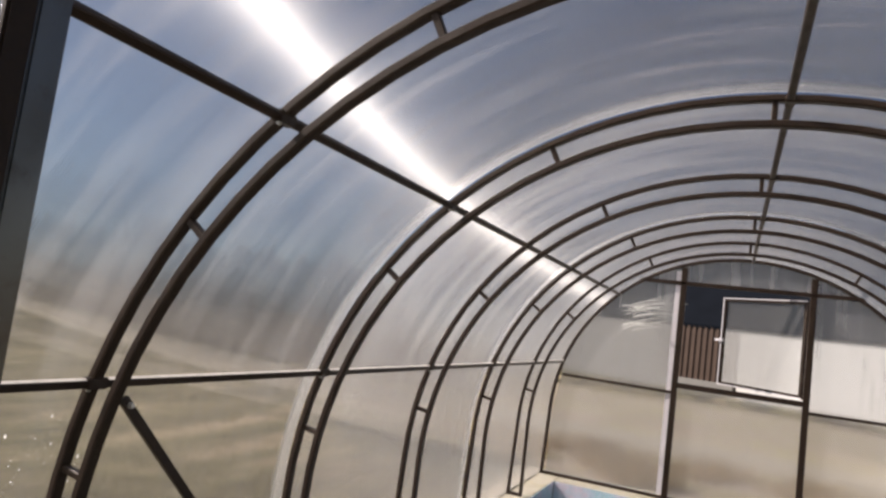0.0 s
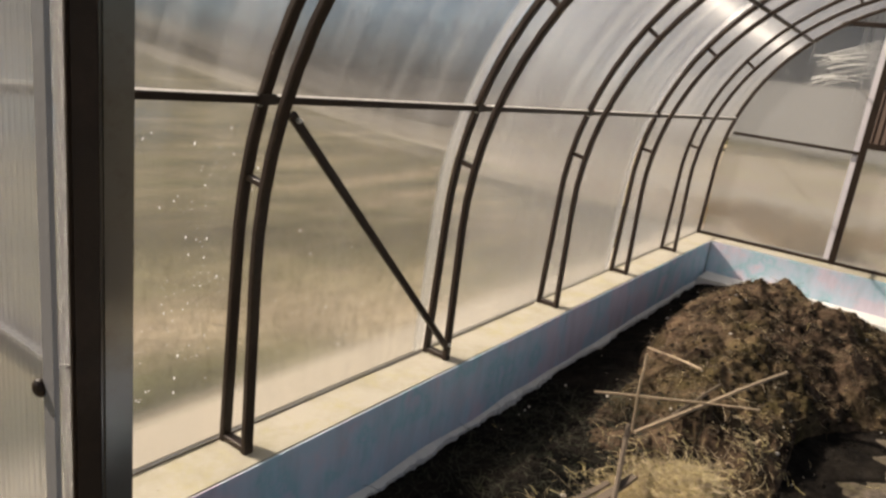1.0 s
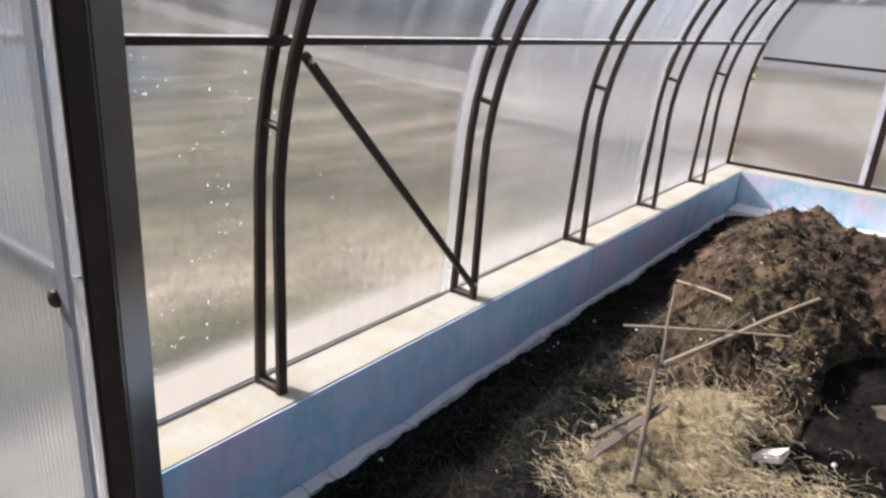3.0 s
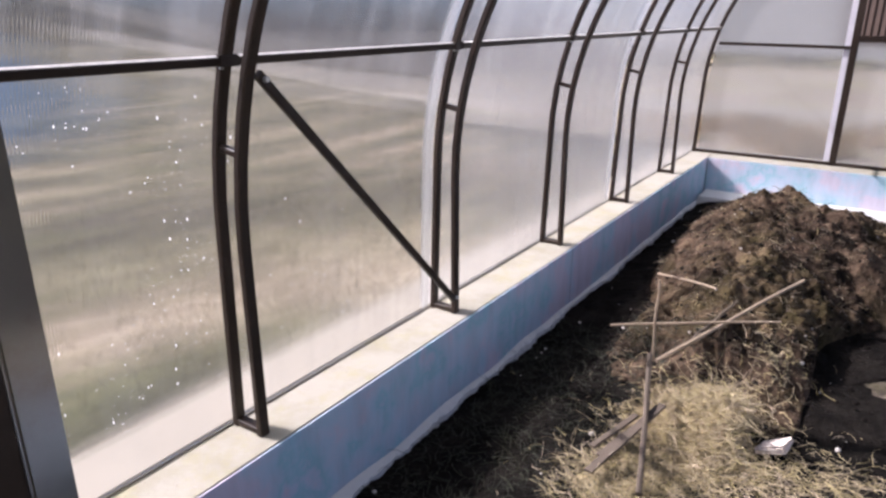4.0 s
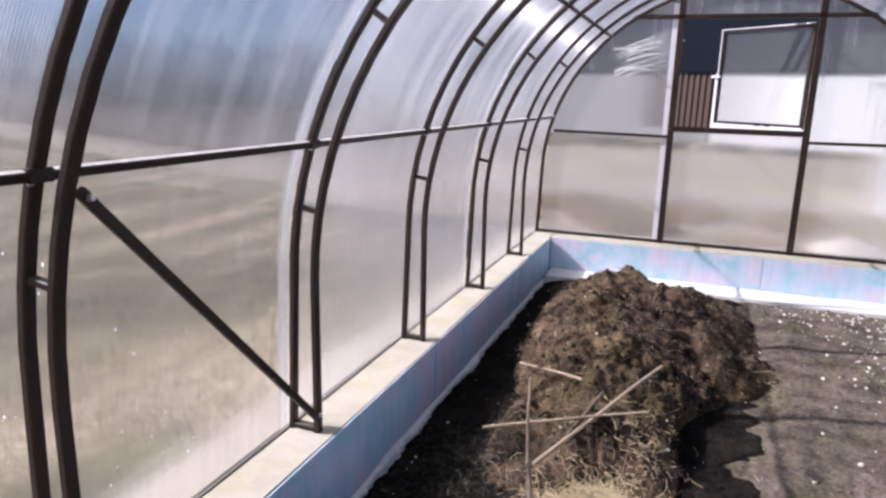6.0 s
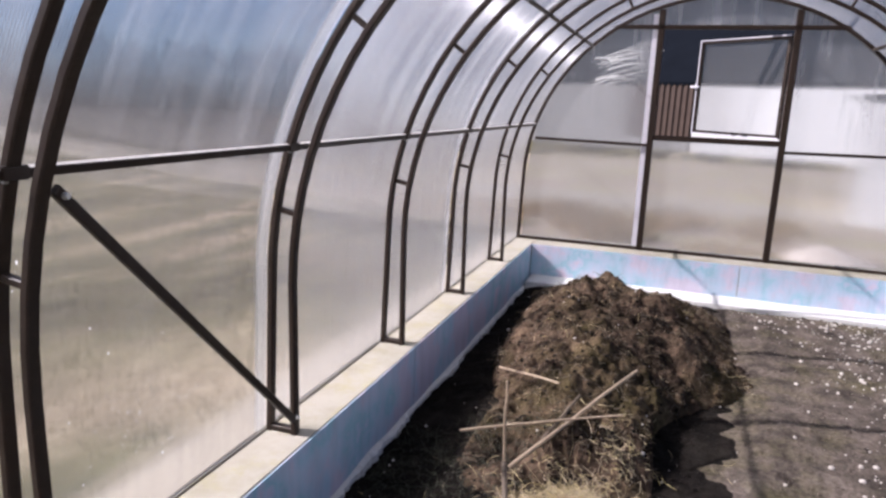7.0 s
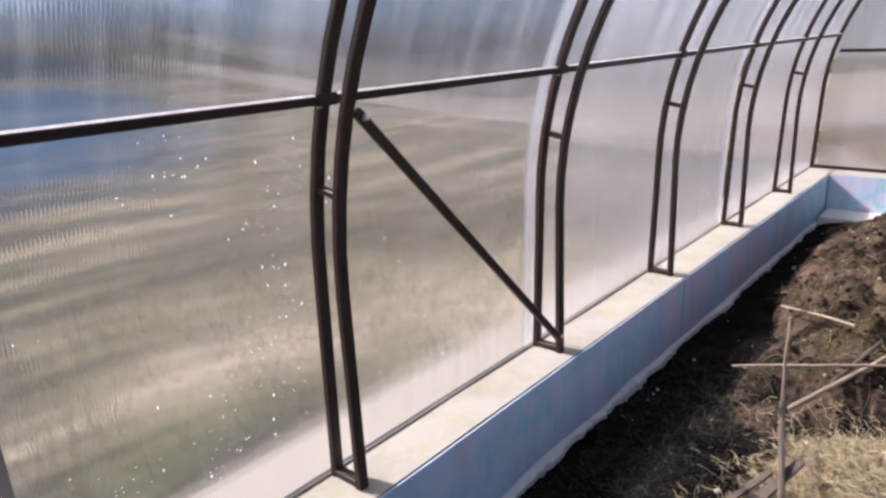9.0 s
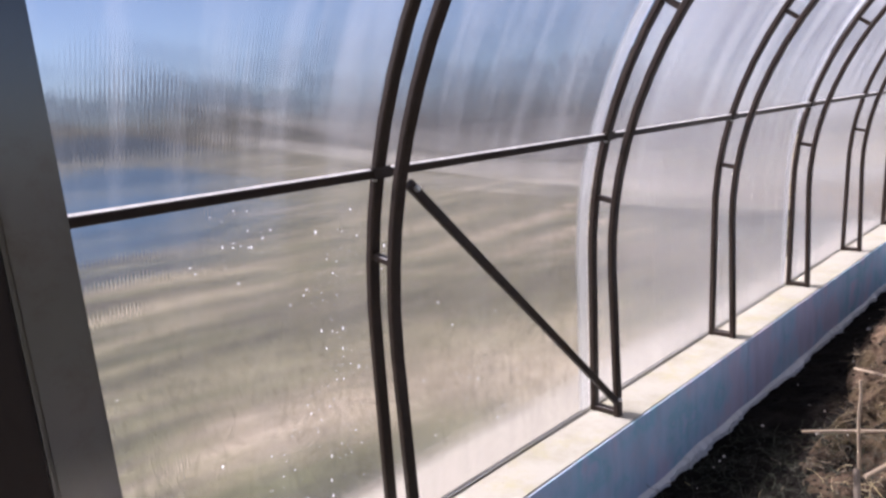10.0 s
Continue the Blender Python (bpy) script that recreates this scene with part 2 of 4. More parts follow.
# More haze on each farther sheet imitates the milkiness of a grazing view.
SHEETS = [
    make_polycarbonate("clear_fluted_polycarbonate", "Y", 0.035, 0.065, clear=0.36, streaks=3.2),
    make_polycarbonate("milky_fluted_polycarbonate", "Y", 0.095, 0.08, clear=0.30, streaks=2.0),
    make_polycarbonate("milkiest_fluted_polycarbonate", "Y", 0.130, 0.09, clear=0.28, streaks=1.8),
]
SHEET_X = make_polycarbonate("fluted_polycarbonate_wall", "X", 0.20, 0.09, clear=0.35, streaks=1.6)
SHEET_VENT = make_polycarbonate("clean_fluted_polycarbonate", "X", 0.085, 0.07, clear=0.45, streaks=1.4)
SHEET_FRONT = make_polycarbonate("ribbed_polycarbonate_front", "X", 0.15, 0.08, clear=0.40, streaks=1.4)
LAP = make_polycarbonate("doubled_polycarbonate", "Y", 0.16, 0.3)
TAPE = make_plain("white_edge_profile", (0.72, 0.70, 0.74), 0.5, 9, 0.1)
LINING = make_lining()
CLEAR_EDGE = make_plain("grey_clear_profile", (0.30, 0.30, 0.31), 0.3, 9, 0.15)
PLASTER = make_plaster("whitewashed_concrete", (0.37, 0.345, 0.285))
SANDY = make_plain("sandy_cream_render", (0.64, 0.555, 0.43), 0.9, 3.0, 0.18, 0, 0.4, 0.2)
WARM_EARTH = make_dead_grass()
# Dark soil, blackened further so the shade by wall and heap looks deep.
SOIL = make_soil("shade_deepened_soil", (0.006, 0.0052, 0.0045), (0.020, 0.0165, 0.0135))
CLAY = make_soil("dry_trodden_clay", (0.062, 0.051, 0.042), (0.185, 0.152, 0.126), (0.15, 0.135, 0.065))
COMPOST = make_soil("brown_compost", (0.011, 0.0078, 0.006), (0.135, 0.092, 0.062), (0.105, 0.084, 0.036))
MORTAR = make_plain("white_mortar", (0.68, 0.67, 0.64), 0.85, 14, 0.12, 0, 0.5, 0.2)
WOOD = make_wood("weathered_lath", (0.29, 0.225, 0.16))
WOOD_DARK = make_wood("old_board", (0.105, 0.082, 0.062))
STRAW = make_straw("pale_straw", (0.62, 0.50, 0.37), (0.40, 0.33, 0.14))
DULL_STRAW = make_straw("dull_roots", (0.12, 0.09, 0.058), (0.07, 0.052, 0.035))
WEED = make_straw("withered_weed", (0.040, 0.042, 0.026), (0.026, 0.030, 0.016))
GRAVEL = make_plain("grey_gravel", (0.50, 0.46, 0.41), 0.9, 20, 0.35, 0, 0.2)
PALE_STEM = make_plain("white_glint_stem", (0.80, 0.79, 0.74), 0.8, 9, 0.2)
STONE = make_plain("pale_stone", (0.74, 0.64, 0.55), 0.85, 9, 0.12, 0, 0.1)
DROP = make_drop()
FIELD = make_field()
PLOUGHED = make_plain("ploughed_earth", (0.060, 0.047, 0.038), 0.95, 0.6, 0.35, 0, 0.6)
BLUE_PATCH = make_plain("matte_blue_patch", (0.018, 0.085, 0.160), 0.45, 0.5, 0.2, 0, 0.3, 0.05)
TRACK = make_plain("pale_dirt_track", (0.42, 0.37, 0.29), 0.95, 1.3, 0.2, 0, 0.5)
WHITE_WALL = make_plain("white_rendered_wall", (0.88, 0.87, 0.85), 0.8, 0.8, 0.08)
ROOFING = make_plain("dark_blue_grey_roofing", (0.010, 0.013, 0.019), 0.9, 1.2, 0.3, 0, 0.15, 0.08)
PALE_WALL = make_plain("pale_grey_plank_wall", (0.36, 0.35, 0.33), 0.8, 0.9, 0.2)
RUST_SHEET = make_plain("brown_profiled_sheet", (0.13, 0.085, 0.065), 0.6, 2.0, 0.35)
TWIGS = make_plain("dark_twigs", (0.040, 0.045, 0.058), 0.9, 3.0, 0.3)
SHRUB = make_straw("russet_dry_stems", (0.72, 0.57, 0.41), (0.66, 0.52, 0.34))


# ---- mesh helpers ----
def part(name, bm, material, parent, label=""):
    me = bpy.data.meshes.new(name)
    bm.to_mesh(me)
    bm.free()
    me.materials.append(material)
    ob = new(name, me)
    ob.parent = parent
    return tagged(ob, label)


def thing(name, place, label, category, group="", kind=""):
    ob = new(name)
    ob.location = place
    ob.empty_display_size = 0.1
    return tagged(ob, label, category, group, kind)


def solid(name, bm, material, label, category, group="", kind=""):
    return tagged(part(name, bm, material, None), label, category, group, kind)


def add_box(bm, lo, hi, bevel=0.0):
    lo, hi = Vector(lo), Vector(hi)
    made = bmesh.ops.create_cube(bm, size=1, matrix=Matrix.LocRotScale((lo + hi) / 2, None, hi - lo))
    if bevel:
        edges = {e for v in made["verts"] for e in v.link_edges}
        bmesh.ops.bevel(bm, geom=list(edges), offset=bevel, segments=2, affect="EDGES")
    return bm


def box(lo, hi, bevel=0.0):
    return add_box(bmesh.new(), lo, hi, bevel)


def sweep(points, normals, width, depth, side=Vector((0, 1, 0))):
    """A rectangular hollow-section bar with softened edges along points; width along side, depth along the normals."""
    bm = bmesh.new()
    c = 0.16 * min(width, depth)
    w, d = width / 2, depth / 2
    shape = [(-w + c, -d), (w - c, -d), (w, -d + c), (w, d - c), (w - c, d), (-w + c, d), (-w, d - c), (-w, -d + c)]
    rings = [[bm.verts.new(Vector(p) + side * a + Vector(q) * b) for a, b in shape] for p, q in zip(points, normals)]
    for r, s in zip(rings, rings[1:]):
        for i in range(8):
            bm.faces.new((r[i], r[i - 1], s[i - 1], s[i]))
    bm.faces.new(rings[0])
    bm.faces.new(rings[-1][::-1])
    bmesh.ops.recalc_face_normals(bm, faces=bm.faces)
    return bm


def bar(a, b, width, depth, side):
    a, b = Vector(a), Vector(b)
    side = Vector(side)
    side = (side - (b - a).normalized() * side.dot((b - a).normalized())).normalized()
    n = (b - a).normalized().cross(side)
    return sweep([a, b], [n, n], width, depth, side)


def rod(points, radii, sides=7):
    """A round, tapering stick through points."""
    bm = bmesh.new()
    rings = []
    for i, p in enumerate(points):
        d = (Vector(points[min(i + 1, len(points) - 1)]) - Vector(points[max(i - 1, 0)])).normalized()
        u = d.orthogonal().normalized()
        v = d.cross(u)
        rings.append([bm.verts.new(Vector(p) + radii[i] * (u * math.cos(k * 2 * math.pi / sides) + v * math.sin(k * 2 * math.pi / sides))) for k in range(sides)])
    for r, s in zip(rings, rings[1:]):
        for i in range(sides):
            bm.faces.new((r[i - 1], r[i], s[i], s[i - 1]))
    bm.faces.new(rings[0][::-1])
    bm.faces.new(rings[-1])
    return bm


# ---- the tunnel's outline ----
SILL, BASE, SPRING = 0.30, 1.55, 0.85
LONG = 6.0


def outline(inset, steps=40, lift=0.0):
    """Points (x, z) and outward normals of the arch, inset from the outer tube's middle line."""
    a, b = 1.535 - inset, 1.515 - inset
    pts, nor = [], []
    foot = BASE - (0.1 if inset > 0.05 else inset)
    for z in (SILL + lift, 0.50, 0.70):
        f = (z - SILL) / (SPRING - SILL)
        pts.append((-(foot + (a - foot) * f), z))
        nor.append((-1.0, 0.02))
    for i in range(steps + 1):
        t = math.pi * (1 - i / steps)
        pts.append((a * math.cos(t), SPRING + b * math.sin(t)))
        q = Vector((math.cos(t) / a, math.sin(t) / b)).normalized()
        nor.append((q.x, q.y))
    for z in (0.70, 0.50, SILL + lift):
        f = (z - SILL) / (SPRING - SILL)
        pts.append((foot + (a - foot) * f, z))
        nor.append((1.0, 0.02))
    return pts, nor


def arch_height(x, inset):
    a, b = 1.535 - inset, 1.515 - inset
    return SPRING + b * math.sqrt(max(0.0, 1 - (x / a) ** 2))


def arch_bar(y, inset, width, depth):
    pts, nor = outline(inset)
    return sweep([(x, y, z) for x, z in pts], [(p, 0, q) for p, q in nor], width, depth)


def on_arch(angle, inset):
    return Vector(((1.535 - inset) * math.cos(angle), 0, SPRING + (1.515 - inset) * math.sin(angle)))


# ---- ground, foundation ----
def grid_mesh(name, x0, x1, y0, y1, nx, ny, height, material):
    xs, ys = np.linspace(x0, x1, nx), np.linspace(y0, y1, ny)
    verts = [(x, y, height(x, y)) for y in ys for x in xs]
    faces = [(j * nx + i, j * nx + i + 1, (j + 1) * nx + i + 1, (j + 1) * nx + i) for j in range(ny - 1) for i in range(nx - 1)]
    me = bpy.data.meshes.new(name)
    me.from_pydata(verts, [], faces)
    me.polygons.foreach_set("use_smooth", [True] * len(faces))
    me.materials.append(material)
    return new(name, me)


def ground_height(x, y):
    far = min(1.0, max(0.0, (max(abs(x) - 2.2, abs(y - 3) - 4.0)) / 5.0))
    return -0.06 + far * 0.10 * noise.noise(Vector((x * 0.15, y * 0.15, 0)))


ground = bmesh.new()
RINGS = [-2500, -600, -200, -90, -50] + [v * 2.5 for v in range(-14, 19)] + [60, 100, 220, 600, 2500]
cells = [[ground.verts.new((x, y, ground_height(x, y))) for x in RINGS] for y in RINGS]
for j in range(len(RINGS) - 1):
    for i in range(len(RINGS) - 1):
        ground.faces.new((cells[j][i], cells[j][i + 1], cells[j + 1][i + 1], cells[j + 1][i]))
solid("ground", ground, FIELD, "dry yellow-brown spring meadow with bare earth", "ground", kind="structure")

track = bmesh.new()
way = [(-60, 34), (-40, 24.5), (-29, 19.4), (-20, 15.6), (-14, 13.1), (-9, 11.5), (-5, 11.0), (-1, 11.0), (4, 11.1), (12, 10.4), (30, 11)]
pairs = [(track.verts.new((x, y - 0.9, 0.065)), track.verts.new((x, y + 0.9, 0.065))) for x, y in way]
low = [(track.verts.new((x, y - 1.1, -0.15)), track.verts.new((x, y + 1.1, -0.15))) for x, y in way]
for (a, b), (c, d), (e, f), (g, h) in zip(pairs, pairs[1:], low, low[1:]):
    track.faces.new((a, c, d, b))
    track.faces.new((e, g, c, a))
    track.faces.new((b, d, h, f))
solid("road", track, TRACK, "pale dry dirt track across the meadow", "road", kind="structure")


# Added patch: the distant blue is its matte base colour, hardly any mirroring.
pond = bmesh.new()
shore = []
for i in range(40):
    t = i * 2 * math.pi / 40
    k = 1 + 0.2 * noise.noise(Vector((math.cos(t) * 2, math.sin(t) * 2, 0)))
    along, across = 13.0 * k * math.cos(t), 3.6 * k * math.sin(t)
    shore.append(pond.verts.new((-20.5 - 0.94 * along - 0.34 * across, 6.2 + 0.34 * along - 0.94 * across, 0.055)))
pond.faces.new(shore)
bmesh.ops.recalc_face_normals(pond, faces=pond.faces)
solid("blue_patch", pond, BLUE_PATCH, "flat matte blue patch added on the meadow", "pond", kind="structure")

earth = bmesh.new()
rim = []
for i in range(48):
    t = i * 2 * math.pi / 48
    k = 1 + 0.25 * noise.noise(Vector((math.cos(t) * 2.5, math.sin(t) * 2.5, 4)))
    rim.append(earth.verts.new((0.5 + 8.5 * k * math.cos(t), 14.2 + 7.0 * k * math.sin(t), 0.05)))
earth.faces.new(rim)
solid("bare_earth", earth, WARM_EARTH, "pale tan bare earth and dead grass beyond the end wall", "earth", kind="structure")

plough = bmesh.new()
near_edge = [plough.verts.new((x, y + 1.6, 0.07)) for x, y in way[:6]]
far_edge = [plough.verts.new((x * 1.2 + 4, y * 1.6 + 34, 0.07)) for x, y in way[:6]]
for a, b, c, d in zip(near_edge, near_edge[1:], far_edge, far_edge[1:]):
    plough.faces.new((a, b, d, c))
solid("ploughed_field", plough, PLOUGHED, "dark brown ploughed field beyond the track", "field", kind="structure")


def rough_block(lo, hi, cuts, amount):
    """A cast block with slightly wavy faces."""
    bm = box(lo, hi)
    long_edges = [e for e in bm.edges if e.calc_length() > 0.5]
    bmesh.ops.subdivide_edges(bm, edges=long_edges, cuts=cuts, use_grid_fill=True)
    for v in bm.verts:
        if v.co.z > -0.1:
            k = noise.noise_vector(v.co * 2.3) * amount
            v.co += Vector((k.x, k.y, k.z * 0.5))
    bmesh.ops.bevel(bm, geom=[e for e in bm.edges if e.calc_face_angle(0) > 0.9], offset=0.006, segments=2, affect="EDGES")
    return bm


INNER, OUTER = 1.383, 1.80
foundation = thing("foundation", (0, 3, 0), "whitewashed concrete strip foundation under the greenhouse", "foundation", kind="structure")
for name, lo, hi, cuts in (
    ("left_strip", (-OUTER, -0.2, -0.2), (-INNER, 6.22, SILL), 14),
    ("right_strip", (INNER, -0.2, -0.2), (OUTER, 6.22, SILL), 14),
    ("end_strip", (-INNER, 5.79, -0.2), (INNER, 6.22, SILL), 9),
    ("front_strip", (-INNER, -0.2, -0.2), (-0.47, 0.2, SILL), 5),
    ("front_strip", (0.47, -0.2, -0.2), (INNER, 0.2, SILL), 5),
):
    p = part(name, rough_block(lo, hi, cuts, 0.006), PLASTER, foundation)
    p.location = (0, -3, 0)
footing = part("footing", rough_block((-INNER + 0.02, 5.50, -0.2), (INNER, 5.80, 0.035), 12, 0.012), MORTAR, foundation)
footing.location = (0, -3, 0)

for lo, hi in (
    ((-INNER - 0.002, 0.21, -0.10), (-INNER + 0.004, 2.998, SILL - 0.003)),
    ((-INNER - 0.002, 3.004, -0.10), (-INNER + 0.004, 5.782, SILL - 0.003)),
    ((INNER - 0.009, 0.21, -0.06), (INNER + 0.002, 2.998, SILL - 0.004)),
    ((INNER - 0.009, 3.004, -0.06), (INNER + 0.002, 5.782, SILL - 0.004)),
    ((-INNER + 0.010, 5.780, 0.0), (0.30, 5.793, SILL - 0.004)),
    ((0.306, 5.780, 0.0), (INNER - 0.010, 5.793, SILL - 0.004)),
):
    board = part("lining_board", box(lo, hi, 0.0008), LINING, foundation, "pale blue painted lining board, its blue deepened for sky-lit shade")
    board.location = (0, -3, 0)

for s in (-1, 1):
    lo, hi = sorted((s * (OUTER - 0.012), s * 1.572))
    cap = part("outer_render", rough_block((lo, -0.15, SILL - 0.02), (hi, 6.15, SILL + 0.006), 12, 0.003), SANDY, foundation, "sandy cream render on the outer ledge")
    cap.location = (0, -3, 0)

# ragged edge of mortar along the foot of the strip
mortar = bmesh.new()
rows = []
for i in range(421):
    y = 0.2 + i * 5.35 / 420
    w = 0.013 + 0.022 * max(0.0, 1 - abs(y - 1.5) / 1.2) + 0.032 * noise.noise(Vector((1.3, y * 2.1, 0))) + 0.016 * noise.noise(Vector((4, y * 9, 0))) + 0.012 * noise.noise(Vector((7, y * 31, 0)))
    rows.append([mortar.verts.new((-INNER + 0.006, y, -0.004 + 0.02 * noise.noise(Vector((0, y * 3, 5))))), mortar.verts.new((-INNER + 0.01 + max(0.006, w), y, -0.018)), mortar.verts.new((-INNER + 0.01 + max(0.006, w) + 0.01, y, -0.10))])
for r, s in zip(rows, rows[1:]):
    for i in range(2):
        mortar.faces.new((r[i], r[i + 1], s[i + 1], s[i]))
edge = part("mortar_edge", mortar, MORTAR, foundation, "white smeared mortar edge")
edge.location = (0, -3, 0)


def soil_height(x, y):
    h = 0.022 * noise.fractal(Vector((x * 2.2, y * 2.2, 0)), 0.9, 2.0, 6) + 0.012 * noise.noise(Vector((x * 11, y * 11, 3)))
    h += 0.016 * math.sin(x * 21 + 1.5 * noise.noise(Vector((x, y, 7)))) * max(0.0, min(1.0, (x - 0.1) * 3))
    h += 0.03 * max(0, 1 - abs(x + 1.0) / 0.4)
    h -= 0.034 * max(0.0, 1 - (x + INNER) / 0.22)
    return h - 0.012


tagged(grid_mesh("soil", -INNER - 0.02, INNER + 0.02, -0.25, 5.56, 150, 310, soil_height, SOIL), "black bare soil of the greenhouse bed, darkened to deepen the shade", "soil", kind="structure")


def clay_height(x, y):
    # The edge leaves the heap's shadow to the black soil, which deepens it.
    edge = min((x - 0.13 + 0.10 * noise.noise(Vector((y * 2.0, 1, 0))) + 0.05 * noise.noise(Vector((x * 9, y * 9, 6)))) * 0.13, 0.030, (y - 2.80 + 0.25 * noise.noise(Vector((x * 2, 2, 0)))) * 0.15, (5.54 - y) * 0.3)
    tread = 0.010 * noise.fractal(Vector((x * 3, y * 1.4, 5)), 0.9, 2.0, 5) + 0.003 * math.sin(y * 24 + 2 * noise.noise(Vector((x * 2, y, 3))))
    return edge + tread - 0.006


tagged(grid_mesh("path", -0.30, INNER + 0.02, 2.0, 5.56, 120, 260, clay_height, CLAY), "grey trodden dry clay strip along the bed", "path", kind="structure")


# ---- steel frame ----
def make_rib():
    rib = thing("arch_rib", (0, 0, SILL), "brown painted double-tube steel arch standing on the concrete sill", "arch rib", "arch ribs")
    for name, inset in (("outer_tube", 0.0), ("inner_tube", 0.08)):
        part(name, arch_bar(0, inset, 0.032, 0.022), STEEL, rib).location = (0, 0, -SILL)
    for angle in (0.17, 0.62, 1.11, 1.571, 2.03, 2.52, 2.97):
        a, b = on_arch(angle, 0.006), on_arch(angle, 0.078)
        part("link", bar(a, b, 0.02, 0.018, (0, 1, 0)), STEEL, rib).location = (0, 0, -SILL)
    for s in (-1, 1):
        part("foot_link", bar((s * 1.55, 0, SILL + 0.013), (s * 1.45, 0, SILL + 0.013), 0.03, 0.02, (0, 1, 0)), STEEL, rib).location = (0, 0, -SILL)
    for angle in (2.827, 2.30, 0.84, 0.315):
        p = on_arch(angle, 0.01)
        bm = bmesh.new()
        bmesh.ops.create_cone(bm, cap_ends=True, segments=8, radius1=0.007, radius2=0.005, depth=0.008, matrix=Matrix.Translation(p + Vector((0, -0.02, -0.012))) @ Matrix.Rotation(math.pi / 2, 4, "X"))
        part("bolt", bm, ZINC, rib).location = (0, 0, -SILL)
    return rib


rib = make_rib()
rib.location = (0, 1, SILL)
for y in (2, 3, 4, 5):
    copy_thing(rib, pose(0, y, SILL))


def make_purlin(angle, label, shift=0.0):
    """A bar along the tunnel, between the outer tubes."""
    p = on_arch(angle, 0.006) + Vector((shift, 0, 0))
    ob = thing("purlin", (p.x, 3, p.z), label, "purlin", "purlins")
    n = Vector((math.cos(angle), 0, math.sin(angle)))
    t = Vector((-n.z, 0, n.x))
    for i in range(6):
        bm = sweep([(0, i - 3 + 0.012, 0), (0, i - 2 - 0.012, 0)], [t, t], 0.020, 0.022, n)
        part("bar", bm, STEEL_GLARE_TOP if abs(math.cos(angle)) > 0.9 else STEEL, ob)
    for i in range(1, 6):
        part("plate", box((-0.014, i - 3 - 0.03, -0.014), (0.014, i - 3 + 0.03, 0.014), 0.003), STEEL, ob)


for angle, label in ((2.827, "low brown steel purlin along the arches"), (2.30, "high brown steel purlin along the arches"), (1.571, "brown steel ridge purlin under the roof"), (0.84, "high brown steel purlin along the arches"), (0.315, "low brown steel purlin along the arches")):
    make_purlin(angle, label, 0.04 if angle == 1.571 else 0.0)

brace = thing("diagonal_brace", (-1.44, 1.5, 0.8), "brown steel diagonal brace between two arches", "brace")
part("bar", bar((0.06, -0.475, 0.488), (-0.005, 0.485, -0.440), 0.025, 0.016, (0, 1, 1)), STEEL, brace)
for y, z in ((-0.46, 0.475), (0.49, -0.43)):
    bm = bmesh.new()
    bmesh.ops.create_cone(bm, cap_ends=True, segments=8, radius1=0.008, radius2=0.006, depth=0.01, matrix=Matrix.Translation((0.073 if z > 0 else 0.008, y, z)) @ Matrix.Rotation(math.pi / 2, 4, "Y"))
    part("bolt", bm, ZINC, brace)

for s in (-1, 1):
    rail = thing("base_rail", (s * 1.56, 3, SILL), "thin dark steel base strip lying on the concrete sill", "rail", "base rails")
    part("bar", bar((0, -2.98, 0.0025), (0, 2.98, 0.0025), 0.0035, 0.004, (1, 0, 0)), STEEL, rail)


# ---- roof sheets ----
def arch_sheet(y0, y1, inset, material, thick=0.006):
    bm = bmesh.new()
    pts, nor = outline(inset, 72, 0.004)
    inner, outer = [], []
    for (x, z), (p, q) in zip(pts, nor):
        inner.append([bm.verts.new((x, y, z)) for y in (y0, y1)])
        outer.append([bm.verts.new((x + p * thick, y, z + q * thick)) for y in (y0, y1)])
    for i in range(len(pts) - 1):
        bm.faces.new((inner[i][0], inner[i][1], inner[i + 1][1], inner[i + 1][0]))
        bm.faces.new((outer[i][0], outer[i + 1][0], outer[i + 1][1], outer[i][1]))
        bm.faces.new((inner[i][0], inner[i + 1][0], outer[i + 1][0], outer[i][0]))
        bm.faces.new((inner[i][1], outer[i][1], outer[i + 1][1], inner[i + 1][1]))
    for k in (0, -1):
        bm.faces.new((inner[k][0], outer[k][0], outer[k][1], inner[k][1]))
    bmesh.ops.recalc_face_normals(bm, faces=bm.faces)
    for f in bm.faces:
        f.smooth = True
    for e in bm.edges:
        e.smooth = e.calc_face_angle(0) < 0.5
    return bm


def pane(ob):
    ob.visible_shadow = False
    return ob


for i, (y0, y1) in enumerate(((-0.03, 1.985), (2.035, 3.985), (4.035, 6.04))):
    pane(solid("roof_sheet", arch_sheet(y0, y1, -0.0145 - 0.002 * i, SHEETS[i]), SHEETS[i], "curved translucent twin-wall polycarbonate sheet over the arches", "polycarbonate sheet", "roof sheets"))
for y in (2.0, 4.0):
    pane(solid("sheet_overlap", arch_sheet(y - 0.052, y + 0.006, -0.024, LAP, 0.010), LAP, "milky doubled overlap where two polycarbonate sheets meet", "sheet overlap", "sheet overlaps"))


